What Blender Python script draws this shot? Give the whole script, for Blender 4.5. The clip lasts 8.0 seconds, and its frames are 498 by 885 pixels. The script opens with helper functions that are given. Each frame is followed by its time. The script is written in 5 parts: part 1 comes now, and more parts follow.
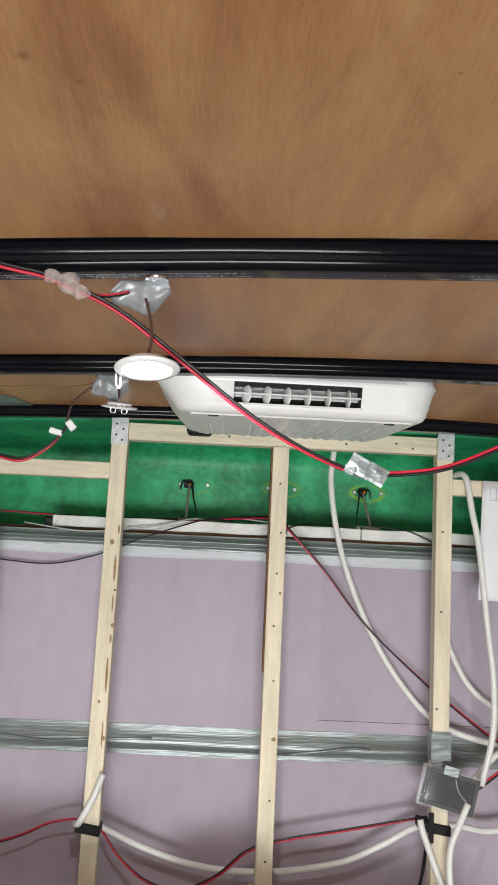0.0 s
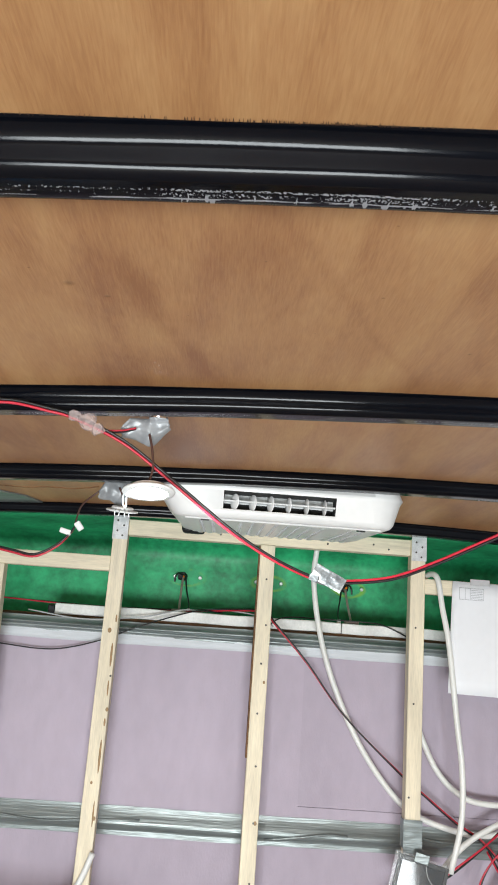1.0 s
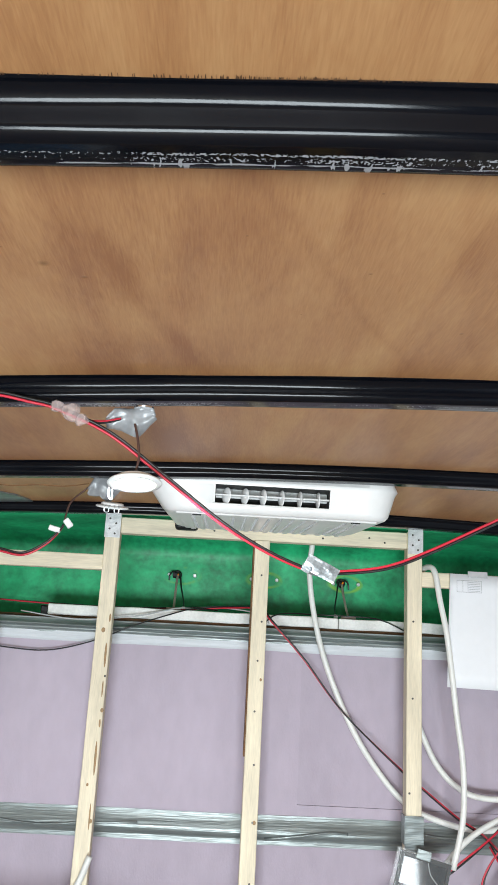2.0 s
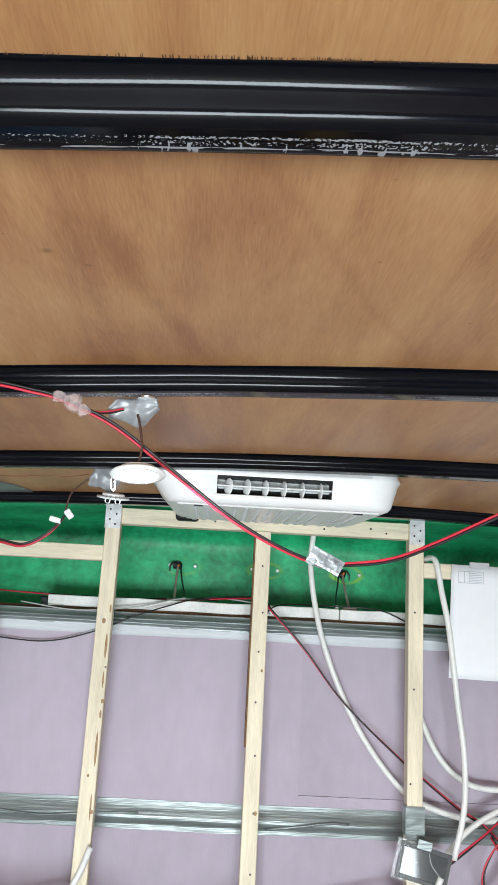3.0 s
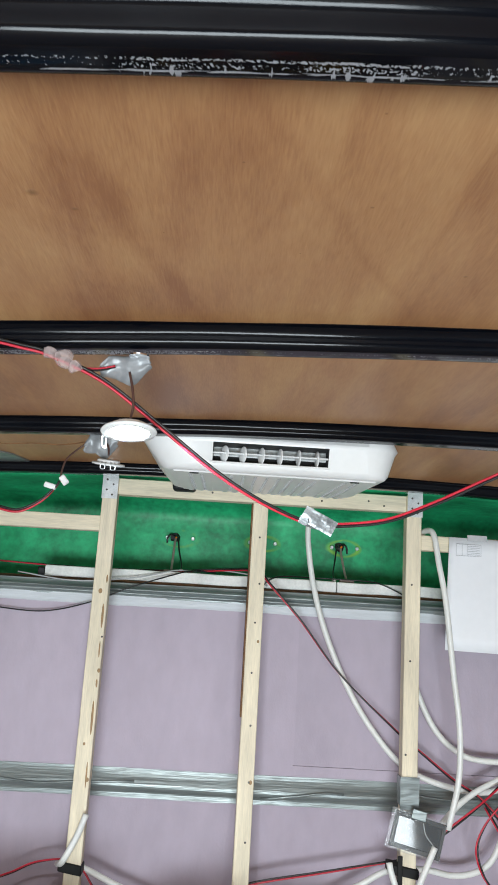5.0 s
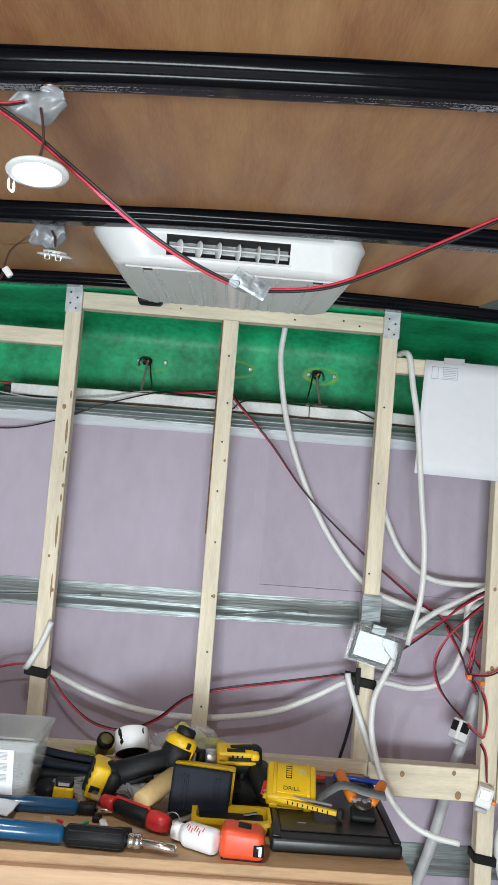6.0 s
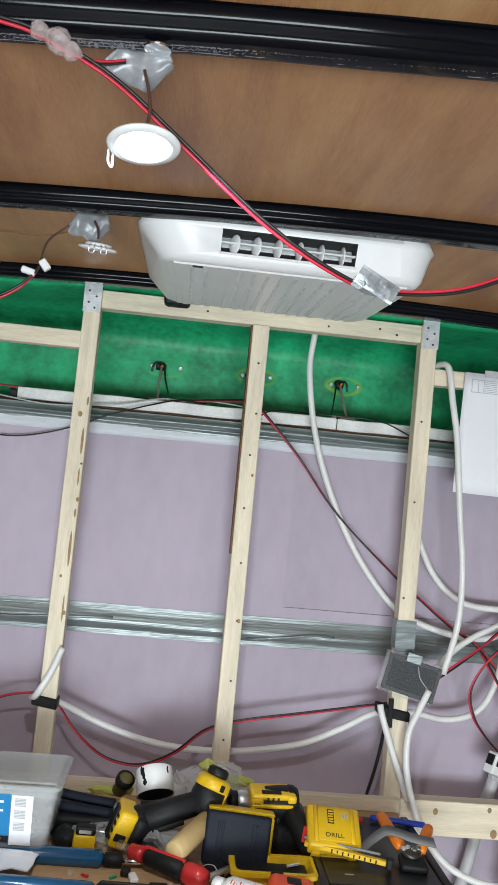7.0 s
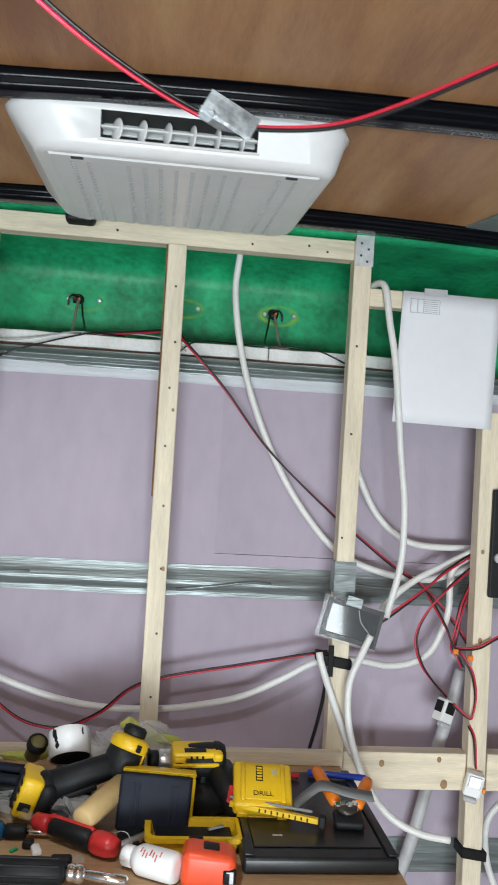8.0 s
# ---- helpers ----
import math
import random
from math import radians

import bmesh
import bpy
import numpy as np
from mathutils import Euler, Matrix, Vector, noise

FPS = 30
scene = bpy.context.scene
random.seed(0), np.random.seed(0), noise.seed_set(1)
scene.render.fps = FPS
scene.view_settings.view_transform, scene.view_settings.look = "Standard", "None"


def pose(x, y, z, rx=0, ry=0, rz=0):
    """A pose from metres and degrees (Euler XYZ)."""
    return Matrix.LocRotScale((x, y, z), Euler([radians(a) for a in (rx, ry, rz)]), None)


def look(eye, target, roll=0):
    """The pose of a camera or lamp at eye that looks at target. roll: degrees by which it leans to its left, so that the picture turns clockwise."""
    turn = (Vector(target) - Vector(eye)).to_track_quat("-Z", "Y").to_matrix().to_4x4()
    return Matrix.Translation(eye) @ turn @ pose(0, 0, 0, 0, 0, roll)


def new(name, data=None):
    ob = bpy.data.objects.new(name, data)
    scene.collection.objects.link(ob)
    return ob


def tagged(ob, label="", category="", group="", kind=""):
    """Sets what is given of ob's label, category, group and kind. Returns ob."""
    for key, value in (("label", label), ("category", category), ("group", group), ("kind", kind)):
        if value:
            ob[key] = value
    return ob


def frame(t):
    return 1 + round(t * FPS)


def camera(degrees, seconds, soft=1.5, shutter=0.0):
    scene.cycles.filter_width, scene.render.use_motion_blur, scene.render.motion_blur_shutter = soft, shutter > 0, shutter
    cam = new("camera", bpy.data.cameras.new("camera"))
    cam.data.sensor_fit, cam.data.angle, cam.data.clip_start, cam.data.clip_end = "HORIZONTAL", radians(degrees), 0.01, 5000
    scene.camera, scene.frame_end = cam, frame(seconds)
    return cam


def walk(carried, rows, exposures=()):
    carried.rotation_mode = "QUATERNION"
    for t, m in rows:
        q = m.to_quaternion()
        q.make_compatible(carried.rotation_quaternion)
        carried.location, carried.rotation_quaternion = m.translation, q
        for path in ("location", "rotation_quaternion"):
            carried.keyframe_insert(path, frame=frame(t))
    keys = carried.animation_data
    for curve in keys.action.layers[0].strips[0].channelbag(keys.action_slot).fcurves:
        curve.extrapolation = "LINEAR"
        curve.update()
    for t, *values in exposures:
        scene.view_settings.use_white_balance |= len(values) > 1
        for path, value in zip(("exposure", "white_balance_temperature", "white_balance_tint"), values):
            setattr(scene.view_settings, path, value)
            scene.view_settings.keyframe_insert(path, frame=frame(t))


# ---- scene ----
cam = camera(33.4, 8.0, 1.1, 0.2)
PATH = [
    (0, (0.1, 0.047, 1.548), (0.148, 2.028, 1.813), 2.7),
    (0.5, (0.155, -0.053, 1.539), (0.192, 1.916, 1.887), 4.1),
    (1, (0.114, -0.152, 1.556), (0.152, 1.793, 2.022), 4.1),
    (1.5, (0.112, -0.161, 1.556), (0.17, 1.767, 2.081), 3.4),
    (1.7, (0.126, -0.136, 1.548), (0.172, 1.802, 2.042), 3.0),
    (3, (0.118, -0.11, 1.552), (0.171, 1.84, 1.996), 3.0),
    (3.5, (0.114, -0.106, 1.555), (0.174, 1.846, 1.987), 3.1),
    (4, (0.11, -0.101, 1.553), (0.17, 1.852, 1.98), 3.5),
    (4.2, (0.112, -0.103, 1.555), (0.171, 1.851, 1.977), 3.4),
    (5.3, (0.162, -0.082, 1.494), (0.211, 1.881, 1.871), 3.4),
    (5.5, (0.195, -0.069, 1.466), (0.25, 1.908, 1.767), 3.3),
    (6, (0.238, -0.01, 1.42), (0.291, 1.988, 1.508), 4.5),
    (6.5, (0.16, 0.058, 1.426), (0.21, 2.056, 1.509), 5.3),
    (7, (0.076, 0.132, 1.431), (0.231, 2.123, 1.54), 5.4),
    (7.5, (0.108, 0.197, 1.397), (0.296, 2.185, 1.496), 4.7),
    (8, (0.21, 0.284, 1.377), (0.427, 2.271, 1.407), 3.5),
]
EXPOSURES = [(0.0, 0.60, 7050, 14), (0.5, 0.59, 7000, 13), (1.0, 0.86, 6850, 12), (1.7, 0.93, 6600, 10), (4.2, 0.92, 6500, 10), (5.3, 0.66, 6500, 10), (6.0, 0.65, 6450, 10), (8.0, 0.64, 6450, 10)]
DAY, LED = 84.0, 1200.0
RIBS = (0.2995, 0.859, 1.383, 1.903)

walk(cam, [(t, look(eye, target, roll)) for t, eye, target, roll in PATH], EXPOSURES)

# ---- world and light ----
world = bpy.data.worlds.new("world")
scene.world = world
world.use_nodes = True
wn = world.node_tree.nodes
sky = wn.new("ShaderNodeTexSky")
sky.sky_type, sky.sun_disc, sky.sun_elevation, sky.sun_rotation = "NISHITA", False, radians(40), radians(200)
world.node_tree.links.new(sky.outputs[0], wn["Background"].inputs[0])
wn["Background"].inputs[1].default_value = 0.1

door_light = bpy.data.lights.new("doorway_daylight", "AREA")
door_light.shape, door_light.size, door_light.size_y = "RECTANGLE", 1.5, 0.8
door_light.energy, door_light.color = DAY, (0.86, 0.97, 1.03)
ob = new("doorway_daylight", door_light)
ob.matrix_world = look((0.1, -2.36, 0.50), (0.1, 0.7, 1.85))


# ---- materials ----
def mat(name, color, rough=0.5, metal=0.0, var=0.12, scale=8.0, stretch=(1, 1, 1), bump=0.0, bscale=60.0, dark=None, emit=0.0, spec=0.5, coat=0.0, alpha=1.0):
    """Base colour varied at two scales by noise, with fine relief."""
    m = bpy.data.materials.new(name)
    m.use_nodes = True
    nt = m.node_tree
    n, l = nt.nodes, nt.links
    b = n["Principled BSDF"]
    b.inputs["Roughness"].default_value, b.inputs["Metallic"].default_value = rough, metal
    b.inputs["Specular IOR Level"].default_value = spec
    b.inputs["Coat Weight"].default_value = coat
    b.inputs["Alpha"].default_value = alpha
    tc = n.new("ShaderNodeTexCoord")
    mp = n.new("ShaderNodeMapping")
    mp.inputs["Scale"].default_value = stretch
    l.new(tc.outputs["Object"], mp.inputs[0])
    big, small = n.new("ShaderNodeTexNoise"), n.new("ShaderNodeTexNoise")
    big.inputs["Scale"].default_value, small.inputs["Scale"].default_value = scale, scale * 9
    big.inputs["Detail"].default_value = small.inputs["Detail"].default_value = 4
    l.new(mp.outputs[0], big.inputs[0]), l.new(mp.outputs[0], small.inputs[0])
    mix = n.new("ShaderNodeMix")
    mix.data_type = "FLOAT"
    mix.inputs[0].default_value = 0.35
    l.new(big.outputs[0], mix.inputs[2]), l.new(small.outputs[0], mix.inputs[3])
    ramp = n.new("ShaderNodeValToRGB")
    lo = dark or tuple(c * (1 - 2.2 * var) for c in color)
    hi = tuple(min(1, c * (1 + 1.2 * var)) for c in color)
    ramp.color_ramp.elements[0].position, ramp.color_ramp.elements[1].position = 0.3, 0.7
    ramp.color_ramp.elements[0].color, ramp.color_ramp.elements[1].color = (*lo, 1), (*hi, 1)
    l.new(mix.outputs[0], ramp.inputs[0]), l.new(ramp.outputs[0], b.inputs["Base Color"])
    if bump:
        bn, bp = n.new("ShaderNodeTexNoise"), n.new("ShaderNodeBump")
        bn.inputs["Scale"].default_value, bp.inputs["Strength"].default_value = bscale, bump
        bp.inputs["Distance"].default_value = 0.004
        l.new(mp.outputs[0], bn.inputs[0]), l.new(bn.outputs[0], bp.inputs["Height"]), l.new(bp.outputs[0], b.inputs["Normal"])
    if emit:
        b.inputs["Emission Color"].default_value, b.inputs["Emission Strength"].default_value = (0.90, 0.98, 1.03, 1), emit
    return m


def nodes_of(m):
    return m.node_tree.nodes, m.node_tree.links, m.node_tree.nodes["Principled BSDF"]


def math_node(n, l, op, a, b=None, c=None):
    k = n.new("ShaderNodeMath")
    k.operation = op
    for i, v in enumerate((a, b, c)):
        if v is None:
            continue
        if isinstance(v, (int, float)):
            k.inputs[i].default_value = v
        else:
            l.new(v, k.inputs[i])
    return k.outputs[0]


def ply_material():
    """Rotary-cut plywood: warm brown, broad flame figure and fine pores along y."""
    m = bpy.data.materials.new("ceiling_plywood")
    m.use_nodes = True
    n, l, b = nodes_of(m)
    b.inputs["Roughness"].default_value = 0.42
    tc = n.new("ShaderNodeTexCoord")

    def noise_tex(scale, stretch, detail=5, dist=0.0, turn=0.0):
        mp, t = n.new("ShaderNodeMapping"), n.new("ShaderNodeTexNoise")
        mp.inputs["Scale"].default_value = stretch
        mp.inputs["Rotation"].default_value = (0, 0, radians(turn))
        t.inputs["Scale"].default_value, t.inputs["Detail"].default_value, t.inputs["Distortion"].default_value = scale, detail, dist
        l.new(tc.outputs["Object"], mp.inputs[0]), l.new(mp.outputs[0], t.inputs[0])
        return t.outputs[0]

    broad = noise_tex(2.3, (1.6, 0.8, 1), 3, 1.6, 10)
    fig = noise_tex(3.4, (3.0, 0.40, 1), 3, 0.8, 20)
    flame = noise_tex(7.5, (3.2, 0.32, 1), 3, 1.2, 16)
    streak = math_node(n, l, "MULTIPLY", math_node(n, l, "ABSOLUTE", math_node(n, l, "SUBTRACT", noise_tex(2.6, (3.4, 0.36, 1), 4, 0.6, 24), 0.46)), 15.0)
    streak = math_node(n, l, "MAXIMUM", math_node(n, l, "SUBTRACT", 1.0, streak), 0.0)
    pore = noise_tex(60.0, (3.0, 0.5, 1), 5, 0.6)
    fine = noise_tex(330.0, (1.8, 0.13, 1), 5, 0.3)
    a = math_node(n, l, "MULTIPLY", broad, 0.30)
    a = math_node(n, l, "MULTIPLY_ADD", fig, 0.32, a)
    a = math_node(n, l, "MULTIPLY_ADD", flame, 0.16, a)
    a = math_node(n, l, "MULTIPLY_ADD", pore, 0.07, a)
    a = math_node(n, l, "MULTIPLY_ADD", fine, 0.19, a)
    a = math_node(n, l, "MULTIPLY_ADD", streak, -0.035, a)
    where, wob = n.new("ShaderNodeSeparateXYZ"), noise_tex(9.0, (1, 1, 1), 4)
    l.new(tc.outputs["Object"], where.inputs[0])
    for x0, lean, bend, half, deep in ((0.016, 0.16, 0.42, 0.021, -0.085), (0.205, 0.48, 0.10, 0.014, -0.04), (0.335, 0.30, 0.10, 0.018, -0.04)):
        yy = math_node(n, l, "SUBTRACT", where.outputs[1], 0.56)
        mid = math_node(n, l, "MULTIPLY_ADD", yy, math_node(n, l, "MULTIPLY_ADD", yy, bend, lean), x0)
        off = math_node(n, l, "MULTIPLY_ADD", wob, 0.03, math_node(n, l, "SUBTRACT", math_node(n, l, "SUBTRACT", where.outputs[0], mid), 0.015))
        band = math_node(n, l, "MAXIMUM", math_node(n, l, "SUBTRACT", 1.0, math_node(n, l, "MULTIPLY", math_node(n, l, "ABSOLUTE", off), 1.0 / half)), 0.0)
        fade = math_node(n, l, "MINIMUM", math_node(n, l, "MAXIMUM", math_node(n, l, "SUBTRACT", 2.4, math_node(n, l, "MULTIPLY", math_node(n, l, "ABSOLUTE", yy), 6.5)), 0.0), 1.0)
        a = math_node(n, l, "MULTIPLY_ADD", math_node(n, l, "MULTIPLY", band, fade), deep, a)
    ramp = n.new("ShaderNodeValToRGB")
    e = ramp.color_ramp.elements
    e[0].position, e[0].color = 0.39, (*PLY[0], 1)
    e[1].position, e[1].color = 0.64, (*PLY[2], 1)
    k = e.new(0.51)
    k.color = (*PLY[1], 1)
    l.new(a, ramp.inputs[0])
    # a few small knots
    geo = n.new("ShaderNodeNewGeometry")
    knots = None
    flat = n.new("ShaderNodeVectorMath")
    flat.operation = "MULTIPLY"
    flat.inputs[1].default_value = (1, 1, 0)
    l.new(geo.outputs["Position"], flat.inputs[0])
    for x, y, r in ((-0.045, 0.549, 0.0038), (-0.014, 0.577, 0.0022), (0.13, 0.495, 0.0010), (0.243, 0.563, 0.0014), (0.366, 0.705, 0.0018), (0.228, 0.426, 0.0009), (-0.074, 0.518, 0.0011), (0.06, 0.62, 0.0008), (0.19, 0.66, 0.0008)):
        d = n.new("ShaderNodeVectorMath")
        d.operation = "DISTANCE"
        d.inputs[1].default_value = (x, y, 0)
        l.new(flat.outputs[0], d.inputs[0])
        v = n.new("ShaderNodeMapRange")
        v.inputs[1].default_value, v.inputs[2].default_value, v.inputs[3].default_value, v.inputs[4].default_value = r * 0.3, r * 1.7, 0.7, 0.0
        l.new(d.outputs["Value"], v.inputs[0])
        knots = v.outputs[0] if knots is None else math_node(n, l, "MAXIMUM", knots, v.outputs[0])
    mix = n.new("ShaderNodeMix")
    mix.data_type = "RGBA"
    l.new(knots, mix.inputs[0]), l.new(ramp.outputs[0], mix.inputs[6])
    mix.inputs[7].default_value = (0.17, 0.080, 0.027, 1)
    l.new(mix.outputs[2], b.inputs["Base Color"])
    bp = n.new("ShaderNodeBump")
    bp.inputs["Strength"].default_value, bp.inputs["Distance"].default_value = 0.06, 0.002
    l.new(math_node(n, l, "MULTIPLY_ADD", knots, -7.0, fine), bp.inputs["Height"]), l.new(bp.outputs[0], b.inputs["Normal"])
    rr = n.new("ShaderNodeMapRange")
    rr.inputs[3].default_value, rr.inputs[4].default_value = 0.32, 0.6
    l.new(fig, rr.inputs[0]), l.new(rr.outputs[0], b.inputs["Roughness"])
    return m


def rib_material():
    """Black gloss-painted steel with white scuffs along the crown."""
    m = bpy.data.materials.new("black_painted_steel")
    m.use_nodes = True
    n, l, b = nodes_of(m)
    tc, sep = n.new("ShaderNodeTexCoord"), n.new("ShaderNodeSeparateXYZ")
    l.new(tc.outputs["Object"], sep.inputs[0])

    def noise_tex(scale, stretch, detail=4):
        mp, t = n.new("ShaderNodeMapping"), n.new("ShaderNodeTexNoise")
        mp.inputs["Scale"].default_value = stretch
        t.inputs["Scale"].default_value, t.inputs["Detail"].default_value = scale, detail
        l.new(tc.outputs["Object"], mp.inputs[0]), l.new(mp.outputs[0], t.inputs[0])
        return t.outputs[0]

    geo = n.new("ShaderNodeNewGeometry")
    place = n.new("ShaderNodeTexNoise")
    place.inputs["Scale"].default_value, place.inputs["Detail"].default_value = 4.5, 3
    l.new(geo.outputs["Position"], place.inputs[0])
    where = place.outputs[0]
    wander = math_node(n, l, "MULTIPLY_ADD", noise_tex(30.0, (1, 0, 0), 3), 0.003, sep.outputs[1])

    def row(yc, half, pattern, level):
        """Chips of paint in a thin row along the crown."""
        off = math_node(n, l, "ABSOLUTE", math_node(n, l, "SUBTRACT", wander, yc))
        near = math_node(n, l, "LESS_THAN", off, half)
        v = math_node(n, l, "MULTIPLY_ADD", where, 0.9, pattern)
        v = math_node(n, l, "SUBTRACT", v, math_node(n, l, "MULTIPLY", off, 0.10 / half))
        return math_node(n, l, "MULTIPLY", math_node(n, l, "GREATER_THAN", v, level), near)

    dashes = noise_tex(620.0, (0.8, 0.8, 0.3), 4)
    thread = noise_tex(600.0, (0.08, 0.8, 0.3), 4)
    smear = noise_tex(260.0, (1.0, 0.20, 0.3), 8)
    s = row(0.0375, 0.0016, dashes, 0.972)
    s = math_node(n, l, "MAXIMUM", s, row(0.0480, 0.0009, thread, 0.935))
    s = math_node(n, l, "MAXIMUM", s, row(0.0430, 0.0030, dashes, 1.055))
    s = math_node(n, l, "MAXIMUM", s, row(0.0490, 0.0080, smear, 1.125))
    s = math_node(n, l, "MULTIPLY", s, 0.62)
    mix = n.new("ShaderNodeMix")
    mix.data_type = "RGBA"
    l.new(s, mix.inputs[0])
    mix.inputs[6].default_value, mix.inputs[7].default_value = (0.0026, 0.0031, 0.0050, 1), (0.46, 0.47, 0.50, 1)
    l.new(mix.outputs[2], b.inputs["Base Color"])
    rr = n.new("ShaderNodeMapRange")
    rr.inputs[3].default_value, rr.inputs[4].default_value = 0.08, 0.15
    b.inputs["Specular IOR Level"].default_value = 0.14
    l.new(noise_tex(14.0, (1, 3, 1)), rr.inputs[0])
    rough = math_node(n, l, "MULTIPLY_ADD", s, 0.5, rr.outputs[0])
    l.new(rough, b.inputs["Roughness"])
    bp = n.new("ShaderNodeBump")
    bp.inputs["Strength"].default_value, bp.inputs["Distance"].default_value = 0.12, 0.002
    l.new(noise_tex(45.0, (0.4, 1, 1)), bp.inputs["Height"]), l.new(bp.outputs[0], b.inputs["Normal"])
    return m


def glass_like(name, color, rough, alpha):
    m = mat(name, color, rough, var=0.05, alpha=alpha, spec=0.6)
    return m


PLY = ((0.285, 0.122, 0.049), (0.400, 0.202, 0.085), (0.500, 0.286, 0.128))
M_PLY = ply_material()
M_RIB = rib_material()
M_PINK = mat("mauve_foam", (0.488, 0.418, 0.502), 0.75, var=0.065, scale=2.6, stretch=(1.3, 1, 0.6), bump=0.12, bscale=160)
M_GREEN = mat("green_fibreglass", (0.022, 0.42, 0.175), 0.46, var=0.30, scale=7, bump=0.35, bscale=25, spec=0.35)
M_PINE = mat("pine", (0.82, 0.72, 0.54), 0.6, var=0.13, scale=5, stretch=(9, 9, 0.8), bump=0.1, bscale=40)
M_PINE_X = mat("pine_rail", (0.82, 0.72, 0.54), 0.6, var=0.13, scale=5, stretch=(0.8, 9, 9), bump=0.1, bscale=40)
M_BARK = mat("bark_edge", (0.20, 0.10, 0.04), 0.8, var=0.3, scale=14, bump=0.5)
M_KNOT = mat("pine_knot", (0.36, 0.22, 0.10), 0.6, var=0.2, scale=60)
M_BLEED = mat("bled_paint", (0.085, 0.038, 0.017), 0.6, var=0.2, scale=200)
M_SPLICE = glass_like("pinkish_clear_tape", (0.84, 0.70, 0.68), 0.10, 0.36)
M_FOIL = mat("silver_tape", (0.265, 0.30, 0.298), 0.33, metal=0.35, var=0.24, scale=7, stretch=(0.35, 2, 9), bump=0.45, bscale=24)
M_PALE = mat("pale_tape", (0.62, 0.65, 0.69), 0.5, var=0.08, scale=9, stretch=(0.5, 2, 6), bump=0.15, bscale=40)
M_DUCT = mat("grey_duct_tape", (0.30, 0.31, 0.32), 0.36, metal=0.1, var=0.1, scale=20, bump=0.25, bscale=60)
M_WRAP = mat("thin_grey_tape", (0.25, 0.27, 0.28), 0.28, metal=0.2, var=0.3, scale=40, bump=0.8, bscale=60)
M_FOAMSTRIP = mat("white_strip", (0.84, 0.83, 0.80), 0.55, var=0.10, scale=18, bump=0.3)
M_LEDGE = mat("brown_ledge_wood", (0.22, 0.11, 0.05), 0.6, var=0.3, scale=7, stretch=(0.6, 4, 6))
M_ZINC = mat("zinc_steel", (0.62, 0.64, 0.66), 0.32, metal=0.85, var=0.15, scale=40)
M_GALV = mat("galvanised_steel", (0.74, 0.76, 0.77), 0.30, metal=0.35, var=0.12, scale=60, bump=0.1, bscale=120)
M_CHROME = mat("chrome", (0.85, 0.85, 0.86), 0.1, metal=1.0, var=0.04, scale=30)
M_SCREW = mat("dark_screw", (0.10, 0.09, 0.08), 0.4, metal=0.7, var=0.2, scale=80)
M_WHITE = mat("white_plastic", (0.86, 0.86, 0.85), 0.35, var=0.03, scale=6)
M_GRILLE = mat("grille_plastic", (0.80, 0.82, 0.81), 0.42, var=0.03, scale=6)
# near-black: paints the shade inside the vent, also colours other dark parts
M_DARK = mat("dark_parts_and_shade", (0.03, 0.03, 0.03), 0.6, var=0.2)
# mid grey that stands in for shade in the grille's slots
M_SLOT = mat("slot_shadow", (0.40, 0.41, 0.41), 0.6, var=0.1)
M_HOSE = mat("white_cable_sheath", (0.80, 0.80, 0.77), 0.38, var=0.05, scale=12)
M_RED = mat("red_wire", (0.56, 0.018, 0.042), 0.35, var=0.1)
M_BLACKW = mat("black_wire", (0.012, 0.012, 0.013), 0.35, var=0.1)
M_BROWNW = mat("brown_wire", (0.10, 0.05, 0.04), 0.4, var=0.1)
M_SLEEVE = mat("pinkish_sleeve", (0.42, 0.30, 0.27), 0.4, var=0.15, scale=40)
M_PAPER = mat("paper", (0.86, 0.87, 0.90), 0.8, var=0.02, scale=5)
M_INK = mat("grey_ink", (0.45, 0.46, 0.48), 0.8, var=0.05)
M_BLKTAPE = mat("black_tape", (0.008, 0.008, 0.008), 0.6, spec=0.25, var=0.2, bump=0.3)
M_CLEAR = glass_like("clear_plastic", (0.80, 0.82, 0.83), 0.08, 0.09)
M_TUB = glass_like("translucent_tub", (0.72, 0.75, 0.74), 0.25, 0.30)
M_BAG = glass_like("clear_bag", (0.80, 0.82, 0.81), 0.08, 0.36)
M_SCREEN = mat("dark_screen", (0.012, 0.014, 0.017), 0.045, var=0.1, spec=0.36)
M_LAMP = mat("led_diffuser", (0.9, 0.9, 0.9), 0.5, var=0.01, emit=LED)
M_LAMPOFF = mat("led_diffuser_off", (0.85, 0.86, 0.86), 0.4, var=0.02)
M_BENCH = mat("bench_plywood", (0.50, 0.31, 0.16), 0.55, var=0.16, scale=5, stretch=(0.7, 6, 6), bump=0.1)
M_BENCHEDGE = mat("bench_edge_pine", (0.62, 0.40, 0.24), 0.55, var=0.12, scale=4, stretch=(0.6, 6, 9))
M_FLOOR = mat("floor_plywood", (0.50, 0.44, 0.37), 0.6, var=0.15, scale=3, stretch=(4, 0.7, 1))
M_WALL = mat("grey_wall_lining", (0.20, 0.21, 0.24), 0.7, var=0.08, scale=3)
M_YEL = mat("yellow_plastic", (0.80, 0.50, 0.012), 0.38, var=0.06, scale=14, bump=0.08, bscale=200)
M_TOOLBLK = mat("black_rubber", (0.010, 0.011, 0.012), 0.55, var=0.2, scale=20, spec=0.3, bump=0.1, bscale=200)
M_NAVY = mat("navy_plastic", (0.010, 0.014, 0.026), 0.6, var=0.2, scale=20, spec=0.25)
